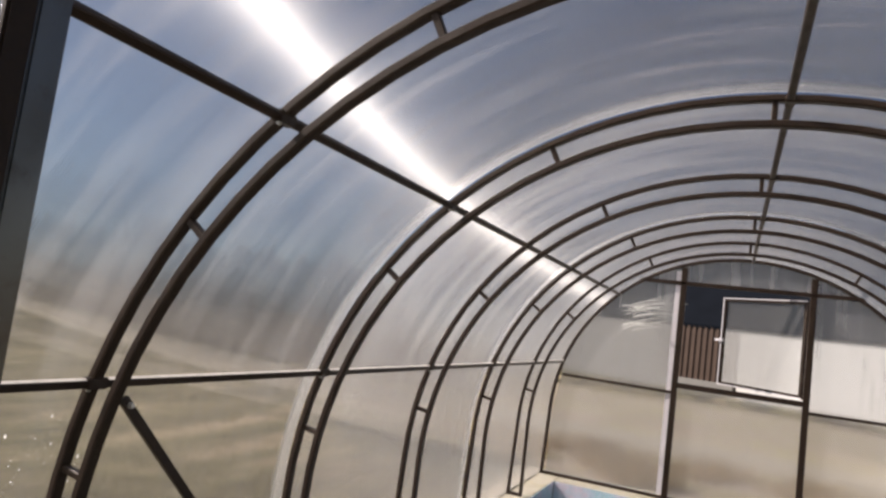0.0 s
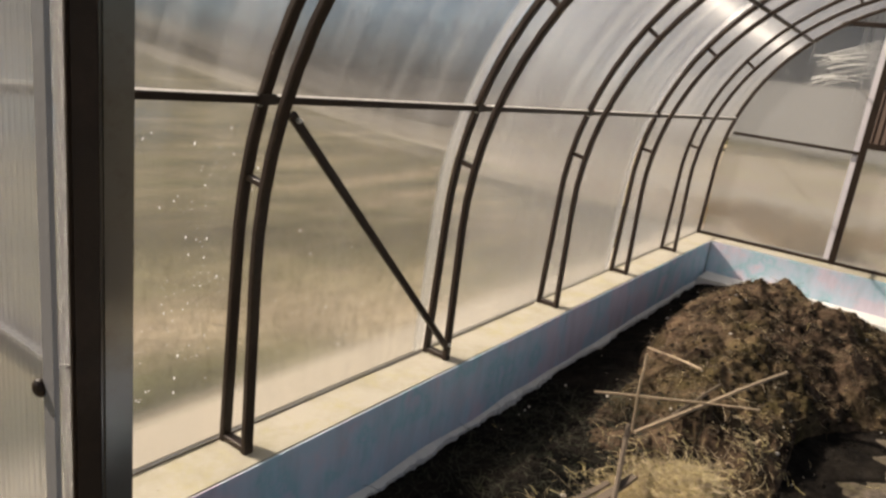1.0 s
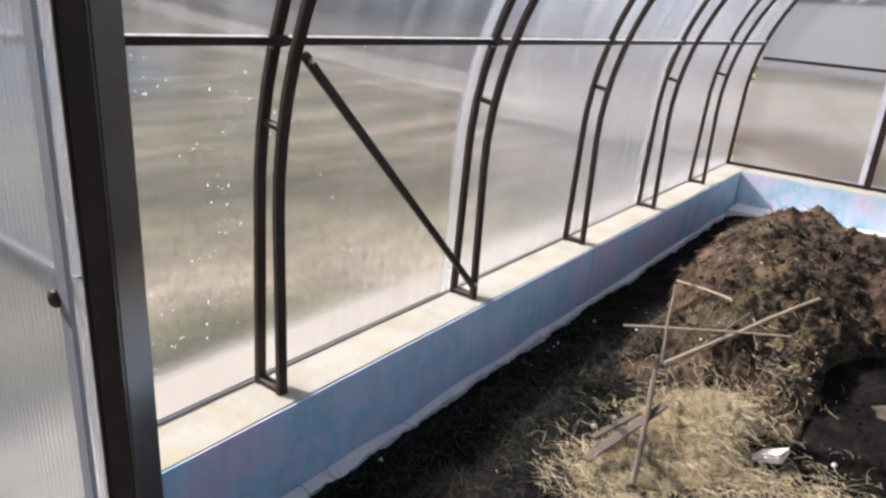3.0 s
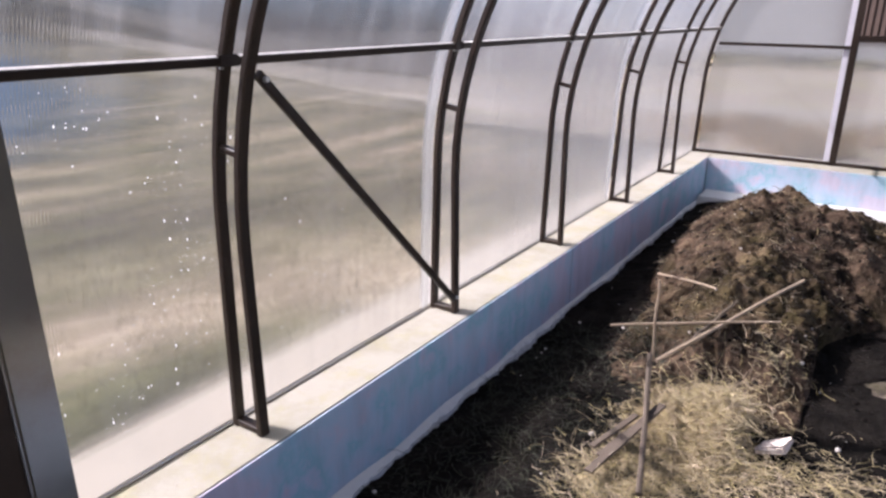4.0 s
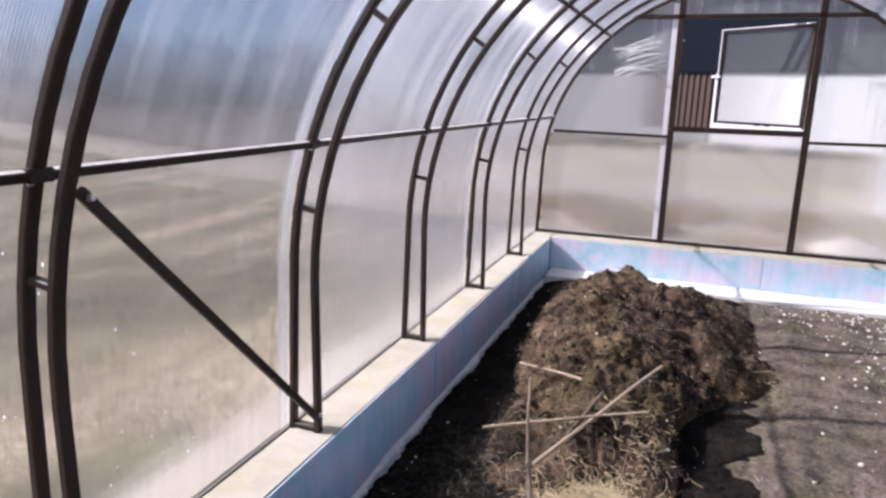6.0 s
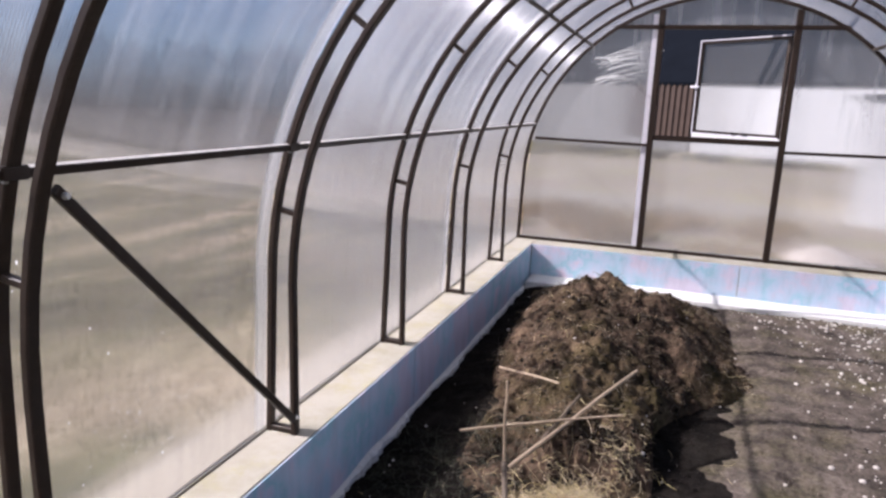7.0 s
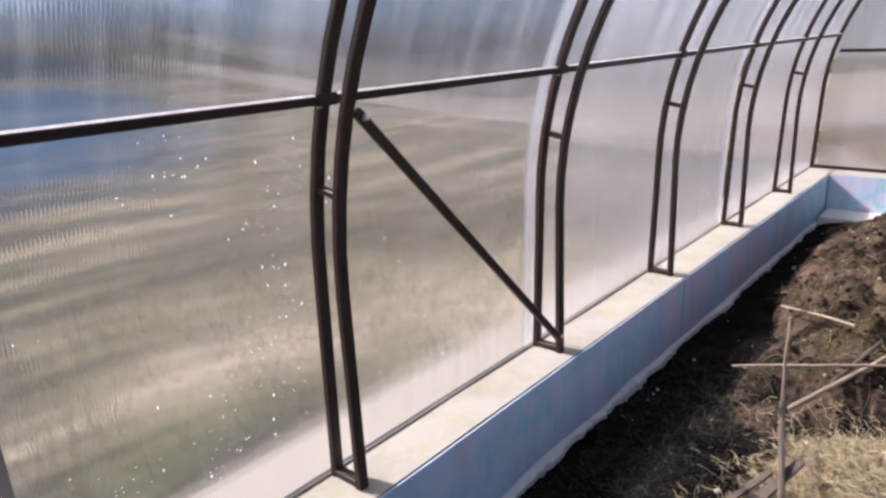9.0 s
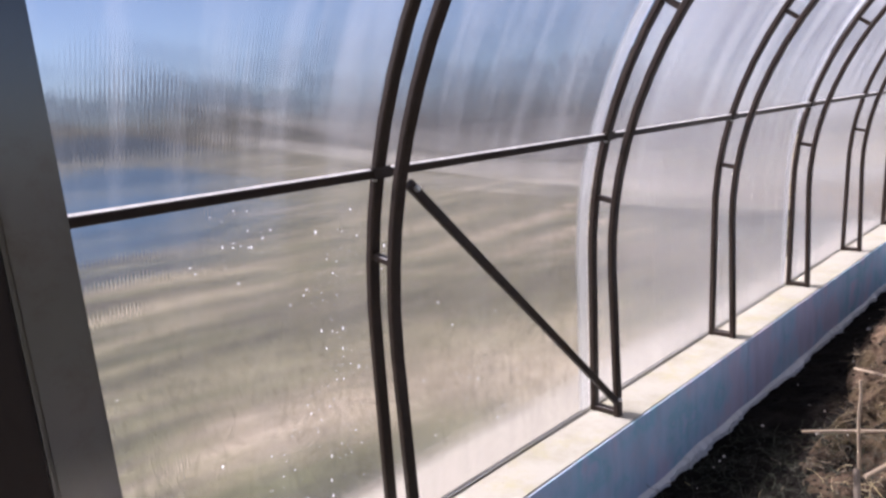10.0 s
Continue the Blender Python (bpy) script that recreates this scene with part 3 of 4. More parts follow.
# ---- gable walls ----
def flat_sheet(x0, x1, low, high, y, thick=0.006, steps=16):
    """An upright sheet between x0 and x1 whose top is a number or a function of x."""
    bm = bmesh.new()
    cols = []
    for i in range(steps + 1):
        x = x0 + (x1 - x0) * i / steps
        top = high(x) if callable(high) else high
        cols.append([bm.verts.new((x, yy, zz)) for yy in (y, y + thick) for zz in (low, max(top, low + 0.002))])
    for a, b in zip(cols, cols[1:]):
        bm.faces.new((a[0], b[0], b[1], a[1]))
        bm.faces.new((a[2], a[3], b[3], b[2]))
        bm.faces.new((a[1], b[1], b[3], a[3]))
        bm.faces.new((a[0], a[2], b[2], b[0]))
    for a in (cols[0], cols[-1]):
        bm.faces.new((a[0], a[1], a[3], a[2]))
    bmesh.ops.recalc_face_normals(bm, faces=bm.faces)
    return bm


def under_arch(x):
    return arch_height(x, 0.012) if abs(x) < 1.52 else SPRING


end = thing("gable_frame", (0, LONG, SILL), "brown steel end frame with posts and rails on the foundation", "gable frame", kind="structure")


def end_part(name, bm, material=STEEL, label=""):
    p = part(name, bm, material, end, label)
    p.location = (0, -LONG, -SILL)
    return p


end_part("arch", arch_bar(LONG, 0.0, 0.04, 0.026))
for x in (-0.49, 0.505):
    end_part("post", bar((x, LONG, SILL), (x, LONG, arch_height(x, 0.02)), 0.05, 0.03, (1, 0, 0)))
    if x < 0:
        end_part("edge_profile", box((x - 0.066, LONG + 0.012, SILL + 0.03), (x - 0.027, LONG + 0.018, arch_height(x - 0.06, 0.03))), TAPE, "whitish edge profile strip")
end_part("top_rail", bar((-0.86, LONG, 2.13), (0.86, LONG, 2.13), 0.034, 0.03, (0, 0, 1)))
end_part("transom", bar((-0.465, LONG, 1.255), (0.48, LONG, 1.255), 0.045, 0.03, (0, 0, 1)))
end_part("side_rail", bar((-1.45, LONG, 1.20), (-0.515, LONG, 1.19), 0.024, 0.02, (0, 0, 1)))
end_part("side_rail", bar((0.53, LONG, 1.19), (1.45, LONG, 1.20), 0.024, 0.02, (0, 0, 1)))
end_part("bottom_rail", bar((-1.54, LONG, SILL + 0.014), (1.54, LONG, SILL + 0.014), 0.024, 0.03, (0, 0, 1)))

for x0, x1, low, high in ((-1.52, -0.50, SILL + 0.02, under_arch), (0.515, 1.52, SILL + 0.02, under_arch), (-0.495, 0.51, SILL + 0.02, 1.255), (-0.495, 0.51, 2.13, under_arch)):
    pane(solid("gable_sheet", flat_sheet(x0, x1, low, high, LONG + 0.021), SHEET_X, "upright translucent polycarbonate sheet of the end wall", "polycarbonate sheet", "gable sheets"))

vent = thing("vent_window", (0.475, LONG + 0.02, 1.29), "open vent window with brown steel frame and polycarbonate pane", "vent window")
vent.rotation_euler = (0, 0, radians(-42.5))
W, H = 0.86, 0.79
for name, a, b in (("stile", (-0.015, 0, 0), (-0.015, 0, H)), ("stile", (-W + 0.015, 0, 0), (-W + 0.015, 0, H))):
    part(name, bar(a, b, 0.03, 0.025, (1, 0, 0)), STEEL, vent)
for z in (0.015, H - 0.015):
    part("rail", bar((-W + 0.03, 0, z), (-0.03, 0, z), 0.03, 0.025, (0, 0, 1)), STEEL, vent)
for lo, hi in (((-W, -0.018, H - 0.006), (0, -0.0135, H + 0.002)), ((-W, -0.018, 0), (-W + 0.01, -0.0135, H - 0.006)), ((-W + 0.01, -0.018, 0), (0, -0.0135, 0.01))):
    part("edge_profile", box(lo, hi), TAPE, vent, "pale edge profile")
pane(part("pane", flat_sheet(-W + 0.004, -0.004, 0.004, H - 0.004, 0.014, 0.006, 2), SHEET_VENT, vent, "translucent polycarbonate pane"))
handle = part("handle", box((-W - 0.045, -0.045, 0.39), (-W + 0.05, -0.025, 0.412), 0.004), TAPE, vent, "small white latch handle")
part("knob", box((-W - 0.006, -0.03, 0.375), (-W + 0.014, -0.012, 0.43), 0.004), TAPE, handle)
for z in (0.12, 0.66):
    part("hinge", rod([(0.004, -0.012, z), (0.004, -0.012, z + 0.08)], [0.009, 0.009]), STEEL, vent)

front = thing("door_frame", (0, 0, SILL), "brown steel front frame with an open doorway", "door frame", kind="structure")


def front_part(name, bm, material=STEEL, label=""):
    p = part(name, bm, material, front, label)
    p.location = (0, 0, -SILL)
    return p


front_part("arch", arch_bar(0.024, 0.0, 0.04, 0.026))
for s in (-1, 1):
    front_part("jamb", box((min(s * 0.410, s * 0.430), 0.018, 0.0), (max(s * 0.410, s * 0.430), 0.037, 2.13), 0.0015), STEEL_GREY)
    front_part("jamb_stop", box((min(s * 0.4095, s * 0.424), 0.0015, 0.0), (max(s * 0.4095, s * 0.424), 0.0175, 2.13), 0.0015))
    front_part("rail", bar((s * 0.432, 0.014, 1.262), (s * 1.50, 0.014, 1.262), 0.022, 0.02, (0, 0, 1)))
    front_part("edge_profile", box((min(s * 0.4105, s * 0.422), -0.0085, SILL), (max(s * 0.4105, s * 0.422), -0.0055, 2.12)), CLEAR_EDGE, "clear grey edge profile strip")
    for x, z in ((0.425, 1.262), (0.450, 1.519), (0.43, 0.75), (0.43, 1.85)):
        bm = bmesh.new()
        bmesh.ops.create_uvsphere(bm, u_segments=10, v_segments=6, radius=0.0055, matrix=Matrix.Translation((s * x, -0.009, z)) @ Matrix.Diagonal((1, 0.7, 1, 1)))
        front_part("screw", bm, STEEL)
front_part("lintel", bar((-0.86, 0.018, 2.146), (0.86, 0.018, 2.146), 0.03, 0.03, (0, 0, 1)))
for s in (-1, 1):
    lo, hi = (-1.50, -0.412) if s < 0 else (0.412, 1.50)
    for low, high in ((SILL + 0.01, 1.274), (1.277, under_arch)):
        pane(solid("front_sheet", flat_sheet(lo, hi, low, high, -0.005), SHEET_FRONT, "upright ribbed polycarbonate sheet beside the doorway", "polycarbonate sheet", "front sheets"))
pane(solid("front_sheet", flat_sheet(-0.393, 0.393, 2.165, under_arch, -0.005), SHEET_X, "polycarbonate sheet over the doorway", "polycarbonate sheet", "front sheets"))


# ---- compost heap ----
def heap_height(x, y):
    """Height of the heap's body over the bed."""
    w = noise.noise(Vector((x * 1.3, y * 1.3, 9))) * 0.16
    ridge = -0.58 + 0.05 * math.sin(y * 2.0)
    rise = min(1.0, max(0.0, (y - 2.22 + w * 0.6) / 0.5))
    along = (0.50 * rise * rise * (3 - 2 * rise) + 0.50 * min(1.0, max(0.0, (y - 2.7) / 1.2))) * min(1.0, max(0.0, (5.62 - y + w) / 0.95)) ** 0.7
    far = min(1.0, max(0.0, (y - 3.1) / 0.9))
    far = far * far * (3 - 2 * far)
    if x < ridge:
        across = max(0.0, 1 - (ridge - x + w * 0.6) / (0.41 + 0.19 * far)) ** 0.55
    else:
        across = max(0.0, 1 - (x - ridge + w * 0.8) / (0.36 + 0.46 * far)) ** (0.30 + 0.55 * far)
    h = 0.385 * along * across
    if h > 0.30:
        h = 0.30 + 0.35 * (h - 0.30)
    if h > 0.004:
        k = min(1.0, h * 7)
        h += k * (0.080 * noise.fractal(Vector((x * 3.0, y * 3.0, 2)), 0.8, 2.0, 6) + 0.032 * (noise.turbulence(Vector((x * 10, y * 10, 1)), 4, False) - 0.35))
    return h


def heap_surface(x, y):
    h = heap_height(x, y)
    return h - 0.02 if h > 0.003 else -0.07


heap = tagged(grid_mesh("compost_mound", -1.36, 0.35, 1.95, 5.62, 190, 400, heap_surface, COMPOST), "heap of brown compost and rotted roots on the bed", "compost heap")
rng = random.Random(4)


def surface(x, y):
    top = max(heap_surface(x, y), soil_height(x, y))
    return max(top, clay_height(x, y)) if x > -0.3 and y > 2.0 else top


ball = bmesh.new()
bmesh.ops.create_icosphere(ball, subdivisions=1, radius=1)
ball.verts.index_update()
ICO_V = [v.co.copy() for v in ball.verts]
ICO_F = [[v.index for v in f.verts] for f in ball.faces]
ball.free()


def scatter_lumps(name, count, place, size, material, label, category):
    verts, faces = [], []
    for _ in range(count):
        x, y, z = place()
        r = size()
        b = len(verts)
        turn = Euler((rng.uniform(0, 6), rng.uniform(0, 6), rng.uniform(0, 6))).to_matrix()
        squash = rng.uniform(0.5, 0.9)
        for d in ICO_V:
            q = turn @ (d * r * rng.uniform(0.75, 1.15))
            verts.append(Vector((x + q.x, y + q.y, z + q.z * squash)))
        for f in ICO_F:
            faces.append([b + i for i in f])
    me = bpy.data.meshes.new(name)
    me.from_pydata(verts, [], faces)
    me.materials.append(material)
    return tagged(new(name, me), label, category, kind="stuff")


def on_heap():
    while True:
        x, y = rng.uniform(-1.2, 0.25), rng.uniform(2.0, 5.5)
        if heap_height(x, y) > 0.02:
            return x, y, surface(x, y)


def on_bed():
    x, y = rng.uniform(-1.33, 0.0), rng.uniform(0.6, 5.45)
    if rng.random() < 0.25:
        x, y = rng.uniform(0.0, 1.33), rng.uniform(0.6, 2.6)
    return x, y, surface(x, y)


scatter_lumps("compost_clods", 1800, on_heap, lambda: rng.choice((0.004, 0.006, 0.009, 0.015)) * rng.uniform(0.6, 1.4), COMPOST, "crumbly brown clods over the heap", "clods")
scatter_lumps("clay_crumbs", 1500, lambda: (lambda x, y: (x, y, surface(x, y)))(rng.uniform(0.22, 1.33), rng.uniform(2.4, 5.45)), lambda: rng.choice((0.004, 0.007, 0.011)) * rng.uniform(0.6, 1.3), CLAY, "grey crumbs on the trodden strip", "crumbs")
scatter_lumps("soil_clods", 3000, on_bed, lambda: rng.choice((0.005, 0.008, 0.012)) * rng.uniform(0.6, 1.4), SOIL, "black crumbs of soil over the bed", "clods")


def pebble_place():
    if rng.random() < 0.72:
        x = min(1.33, max(0.5, rng.gauss(1.02, 0.22)))
        y = rng.uniform(2.6, 5.45)
    elif rng.random() < 0.4:
        x, y = rng.uniform(0.2, 1.3), 5.45 - abs(rng.gauss(0, 0.25))
    else:
        x, y = rng.uniform(-1.3, 1.3), rng.uniform(1.0, 5.4)
    return x, y, surface(x, y) + 0.004


scatter_lumps("pebbles", 900, pebble_place, lambda: rng.choice((0.002, 0.003, 0.004, 0.005, 0.008, 0.012)) * rng.uniform(0.7, 1.3), GRAVEL, "pale pebbles and crumbs of mortar on soil", "pebbles")


def strands(name, count, place, length, material, label, category, lift=0.5, width=0.0022, curl=0.5, tufted=False):
    """Thin crooked three-sided blades."""
    verts, faces = [], []
    for _ in range(count):
        c = Vector(place())
        turn = rng.uniform(0, 2 * math.pi)
        if tufted:
            turn = 9 * noise.noise(Vector((c.x * 7, c.y * 7, 3))) + rng.gauss(0, 0.75)
        d = Vector((math.cos(turn), math.sin(turn), rng.uniform(-0.2, lift))).normalized()
        step = length() * rng.choice((0.4, 0.7, 1.0, 1.5)) / 5
        w = width * rng.uniform(0.6, 1.4)
        spin = rng.uniform(-1, 1) * curl
        b = len(verts)
        for k in range(6):
            c.z = max(c.z, surface(c.x, c.y) + 0.003)
            u = d.cross(Vector((0, 0, 1))).normalized() * w * (1 - 0.1 * k)
            verts += [c - u, c + u, c + Vector((0, 0, w))]
            a = spin + rng.gauss(0, 0.35) * curl
            d = Vector((d.x * math.cos(a) - d.y * math.sin(a), d.x * math.sin(a) + d.y * math.cos(a), d.z + rng.gauss(-0.12, 0.25) * curl)).normalized()
            c = c + d * step
        for k in range(5):
            o = b + 3 * k
            for i, j in ((0, 1), (1, 2), (2, 0)):
                faces.append((o + i, o + j, o + 3 + j, o + 3 + i))
    me = bpy.data.meshes.new(name)
    me.from_pydata(verts, [], faces)
    me.materials.append(material)
    return tagged(new(name, me), label, category, kind="stuff")


def hay_place():
    while True:
        x, y = rng.gauss(-0.51, 0.105), rng.gauss(2.13, 0.14)
        if (x + 0.28) ** 2 + (y - 2.22) ** 2 < 0.012 or (x < -0.55 and y < 2.05 and rng.random() < 0.5):
            continue
        pile = 0.13 * math.exp(-((x + 0.46) / 0.15) ** 2 - ((y - 2.2) / 0.16) ** 2)
        return x, y, surface(x, y) + rng.uniform(0.2, 1.1) * pile * (1 + 0.8 * noise.noise(Vector((x * 10, y * 10, 0)))) + 0.004


def wisp_place():
    if rng.random() < 0.22:
        x, y = rng.gauss(-0.14, 0.12), rng.gauss(2.10, 0.11)
    else:
        x, y = rng.gauss(-0.66, 0.085), rng.gauss(1.74, 0.13)
    return x, y, surface(x, y) + rng.uniform(0.004, 0.022)


def litter_place():
    if rng.random() < 0.5:
        x, y = rng.gauss(-0.35, 0.4), rng.gauss(2.15, 0.45)
    else:
        x, y, _ = on_heap()
    return x, y, surface(x, y) + 0.005


strands("hay", 8000, hay_place, lambda: 0.08, STRAW, "tangled tuft of pale dry hay before the heap", "hay", 0.9, 0.0011, 0.75, True)
strands("hay_wisps", 2300, wisp_place, lambda: 0.065, STRAW, "loose wisps of dry hay beside the tuft", "hay", 0.4, 0.0009, 0.4, True)
def bleached_place():
    x, y = rng.gauss(-0.36, 0.06), rng.gauss(2.72, 0.09)
    return x, y, surface(x, y) + 0.006


strands("bleached_roots", 240, bleached_place, lambda: 0.035, STRAW, "bleached root fibres on the heap's flank", "roots", 0.5, 0.0011, 0.8)
strands("straw_litter", 220, litter_place, lambda: 0.06, STRAW, "loose bits of straw over heap and bed", "straw", 0.3, 0.0009, 0.3)
strands("roots", 2800, lambda: on_heap(), lambda: 0.05, DULL_STRAW, "dull brown roots and stems in the compost", "roots", 0.6, 0.0018, 0.9)
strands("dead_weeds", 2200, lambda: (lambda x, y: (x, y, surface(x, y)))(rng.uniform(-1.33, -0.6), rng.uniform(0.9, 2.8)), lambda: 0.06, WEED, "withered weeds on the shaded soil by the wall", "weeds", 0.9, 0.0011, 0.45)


def stick(name, a, b, r0, r1, label, material=WOOD, bow=0.008, resting=True):
    a, b = Vector(a), Vector(b)
    if resting:
        line = [a.lerp(b, k / 12) for k in range(2, 11)]
        lift = min(0.02, max(0.0, max(surface(p.x, p.y) + r0 * 0.6 - p.z for p in line)))
        a, b = a + Vector((0, 0, lift)), b + Vector((0, 0, lift))
    pts, radii = [], []
    for i in range(7):
        t = i / 6
        pts.append(a.lerp(b, t) + Vector((noise.noise(a * 9 + Vector((t * 3, 0, 0))), noise.noise(b * 7 + Vector((0, t * 3, 0))), 0.6 * math.sin(math.pi * t))) * bow - a)
        radii.append(r0 + (r1 - r0) * t)
    ob = solid(name, rod(pts, radii), material, label, "stick", "sticks on the heap")
    ob.location = a
    return ob


stick("stick", (-0.99, 2.53, 0.155), (-0.36, 2.70, 0.27), 0.006, 0.0045, "thin pale wooden stick lying across the heap")
stick("stick", (-0.746, 2.385, 0.12), (-0.33, 3.00, 0.355), 0.0085, 0.007, "pale wooden stick leaning up the heap")
stick("stick", (-0.65, 2.55, 0.175), (-0.547, 2.82, 0.27), 0.008, 0.006, "short grey stick lying on the heap", WOOD_DARK)
stick("stick", (-1.03, 3.33, 0.13), (-0.652, 2.90, 0.275), 0.006, 0.005, "short pale stick on the heap's shoulder")
stick("stick", (-0.80, 2.545, 0.02), (-0.811, 2.545, 0.40), 0.0065, 0.005, "thin upright garden stick standing in the heap", resting=False)
stick("stick", (-0.574, 1.684, 0.025), (-0.743, 2.26, 0.205), 0.010, 0.010, "grey stake leaning out of the hay", WOOD_DARK, resting=False)
for a, b, w in (((-0.740, 1.68, 0.045), (-0.628, 2.07, 0.125), 0.032), ((-0.782, 1.82, 0.04), (-0.700, 2.02, 0.085), 0.024), ((-0.752, 1.80, 0.03), (-0.690, 1.96, 0.070), 0.018)):
    a, b = Vector(a), Vector(b)
    steps = [a.lerp(b, k / 6) - a for k in range(7)]
    side = Vector((1, -0.25, 0.1)).normalized()
    up = (b - a).normalized().cross(side)
    bm = sweep(steps, [up] * 7, w, 0.010, side)
    for v in bm.verts:
        v.co += noise.noise_vector((v.co + a) * 30) * 0.0035
    solid("board_piece", bm, WOOD_DARK, "short split piece of old board in the hay", "board", "board pieces").location = a

bm = box((-0.058, -0.036, -0.016), (0.055, 0.038, 0.020), 0.008)
for v in bm.verts:
    v.co += noise.noise_vector(v.co * 22) * 0.020
    v.co.x += 0.35 * v.co.y
    v.co.z += 0.12 * v.co.x
block = solid("stone", bm, STONE, "flat pale broken stone lying on the straw", "stone")
block.location = (-0.27, 2.19, surface(-0.27, 2.19) + 0.045)
block.scale = (0.85, 0.85, 0.85)
block.rotation_euler = (0.1, -0.25, 0.15)


# ---- splashes on the sheets ----
def splashes():
    verts, faces = [], []
    for _ in range(480):
        if rng.random() < 0.78:
            c = rng.choice(((0.89, 0.62), (0.80, 0.74), (0.92, 0.86), (0.86, 1.05), (0.93, 1.15), (0.70, 0.55), (1.35, 0.62), (1.55, 0.52), (0.62, 1.22), (0.45, 0.58)))
            y, z = c[0] + rng.gauss(0, 0.045), c[1] + rng.gauss(0, 0.06)
        else:
            y, z = rng.uniform(0.25, 1.95), rng.uniform(0.40, 1.30)
        if z > SPRING:
            x = -(1.535 - 0.004) * math.sqrt(1 - ((z - SPRING) / 1.52) ** 2) - 0.010
        else:
            x = -(BASE - 0.015 * (z - SILL) / (SPRING - SILL)) - 0.0145
        r = rng.choice((0.0007, 0.0009, 0.0013, 0.0021)) * rng.uniform(0.7, 1.2)
        long = rng.choice((0.45, 0.7, 1, 2.2))
        b = len(verts)
        for k in range(6):
            t = k * math.pi / 3
            verts.append((x, y + r * math.cos(t), z + r * long * math.sin(t)))
        verts.append((x + r * 0.5, y, z))
        for k in range(6):
            faces.append((b + k, b + (k + 1) % 6, b + 6))
    me = bpy.data.meshes.new("splashes")
    me.from_pydata(verts, [], faces)
    me.materials.append(DROP)
    return tagged(new("splashes", me), "small white dried splashes on the polycarbonate", "splashes", kind="stuff")


splashes()


# ---- what lies outside ----
def gable_roof(x0, x1, depth, eave, ridge):
    """A pitched roof slab over walls from y = 0 to depth."""
    bm = bmesh.new()
    rows = []
    for x in (x0 - 0.3, x1 + 0.3):
        rows.append([bm.verts.new((x, y, z)) for y, z in ((-0.05, eave), (depth / 2, ridge), (depth + 0.05, eave), (depth + 0.05, eave + 0.14), (depth / 2, ridge + 0.15), (-0.05, eave + 0.14))])
    a, b = rows
    for i in range(6):
        bm.faces.new((a[i], a[i - 1], b[i - 1], b[i]))
    for q in rows:
        bm.faces.new((q[0], q[1], q[4], q[5]))
        bm.faces.new((q[1], q[2], q[3], q[4]))
    bmesh.ops.recalc_face_normals(bm, faces=bm.faces)
    return bm


shed = thing("shed", (0.15, 28.1, 0), "brown profiled-metal shed under a dark roof", "shed")
shed.rotation_euler = (0, 0, radians(-20))
bm = bmesh.new()
xs, prof = [], []
x = -2.60
while x < 0.0:
    for dx, dy in ((0, 0), (0.09, 0), (0.11, -0.05), (0.21, -0.05)):
        xs.append(min(x + dx, -0.08))
        prof.append(dy)
    x += 0.23
up = [[bm.verts.new((a, b, z)) for z in (0.40, 2.48)] for a, b in zip(xs, prof)]
for a, b in zip(up, up[1:]):
    bm.faces.new((a[0], b[0], b[1], a[1]))
part("profiled_wall", bm, RUST_SHEET, shed, "brown profiled metal wall")
part("body", box((-2.60, 0.06, -0.2), (-0.08, 9.2, 2.48)), RUST_SHEET, shed)
part("plinth", box((-2.60, -0.10, -0.2), (-0.08, 0.056, 0.40), 0.02), PALE_WALL, shed, "pale plinth")
part("side_wall", box((-18.0, -0.04, -0.2), (-2.62, 9.2, 2.48), 0.02), PALE_WALL, shed, "pale grey weathered wall")
part("roof", gable_roof(-18.0, 1.0, 9.2, 2.42, 7.0), ROOFING, shed, "dark blue-grey roof")
house = thing("house", (0.15, 28.1, 0), "low white-walled house under a dark roof", "house")
house.rotation_euler = (0, 0, radians(-30))
part("wall", box((0, 0, -0.2), (22, 10, 2.46), 0.02), WHITE_WALL, house, "white rendered wall")
part("roof", gable_roof(-0.4, 22, 10, 2.42, 7.0), ROOFING, house, "dark blue-grey roof")


def outbuilding():
    """A low white block with a flat dark lid, nearer than the house."""
    ob = thing("outbuilding", (2.0, 10.4, 0), "low white-walled outbuilding with a flat dark roof", "outbuilding")
    ob.rotation_euler = (0, 0, radians(-14))
    part("wall", box((0, 0, -0.1), (5.5, 3.2, 1.72), 0.02), WHITE_WALL, ob, "white rendered wall")
    part("roof", box((-0.04, -0.04, 1.722), (5.54, 3.24, 1.79), 0.01), ROOFING, ob, "dark flat roof")


outbuilding()


def sand_height(x, y):
    d = math.hypot((x - 1.25) / 0.75, (y - 7.7) / 0.55)
    return 0.30 * max(0.0, 1 - d) ** 0.8 * (1 + 0.4 * noise.noise(Vector((x * 3, y * 3, 0)))) - 0.09


tagged(grid_mesh("sand_heap", 0.4, 2.1, 7.0, 8.4, 40, 34, sand_height, STONE), "low heap of pale sand outside the end wall", "sand heap")


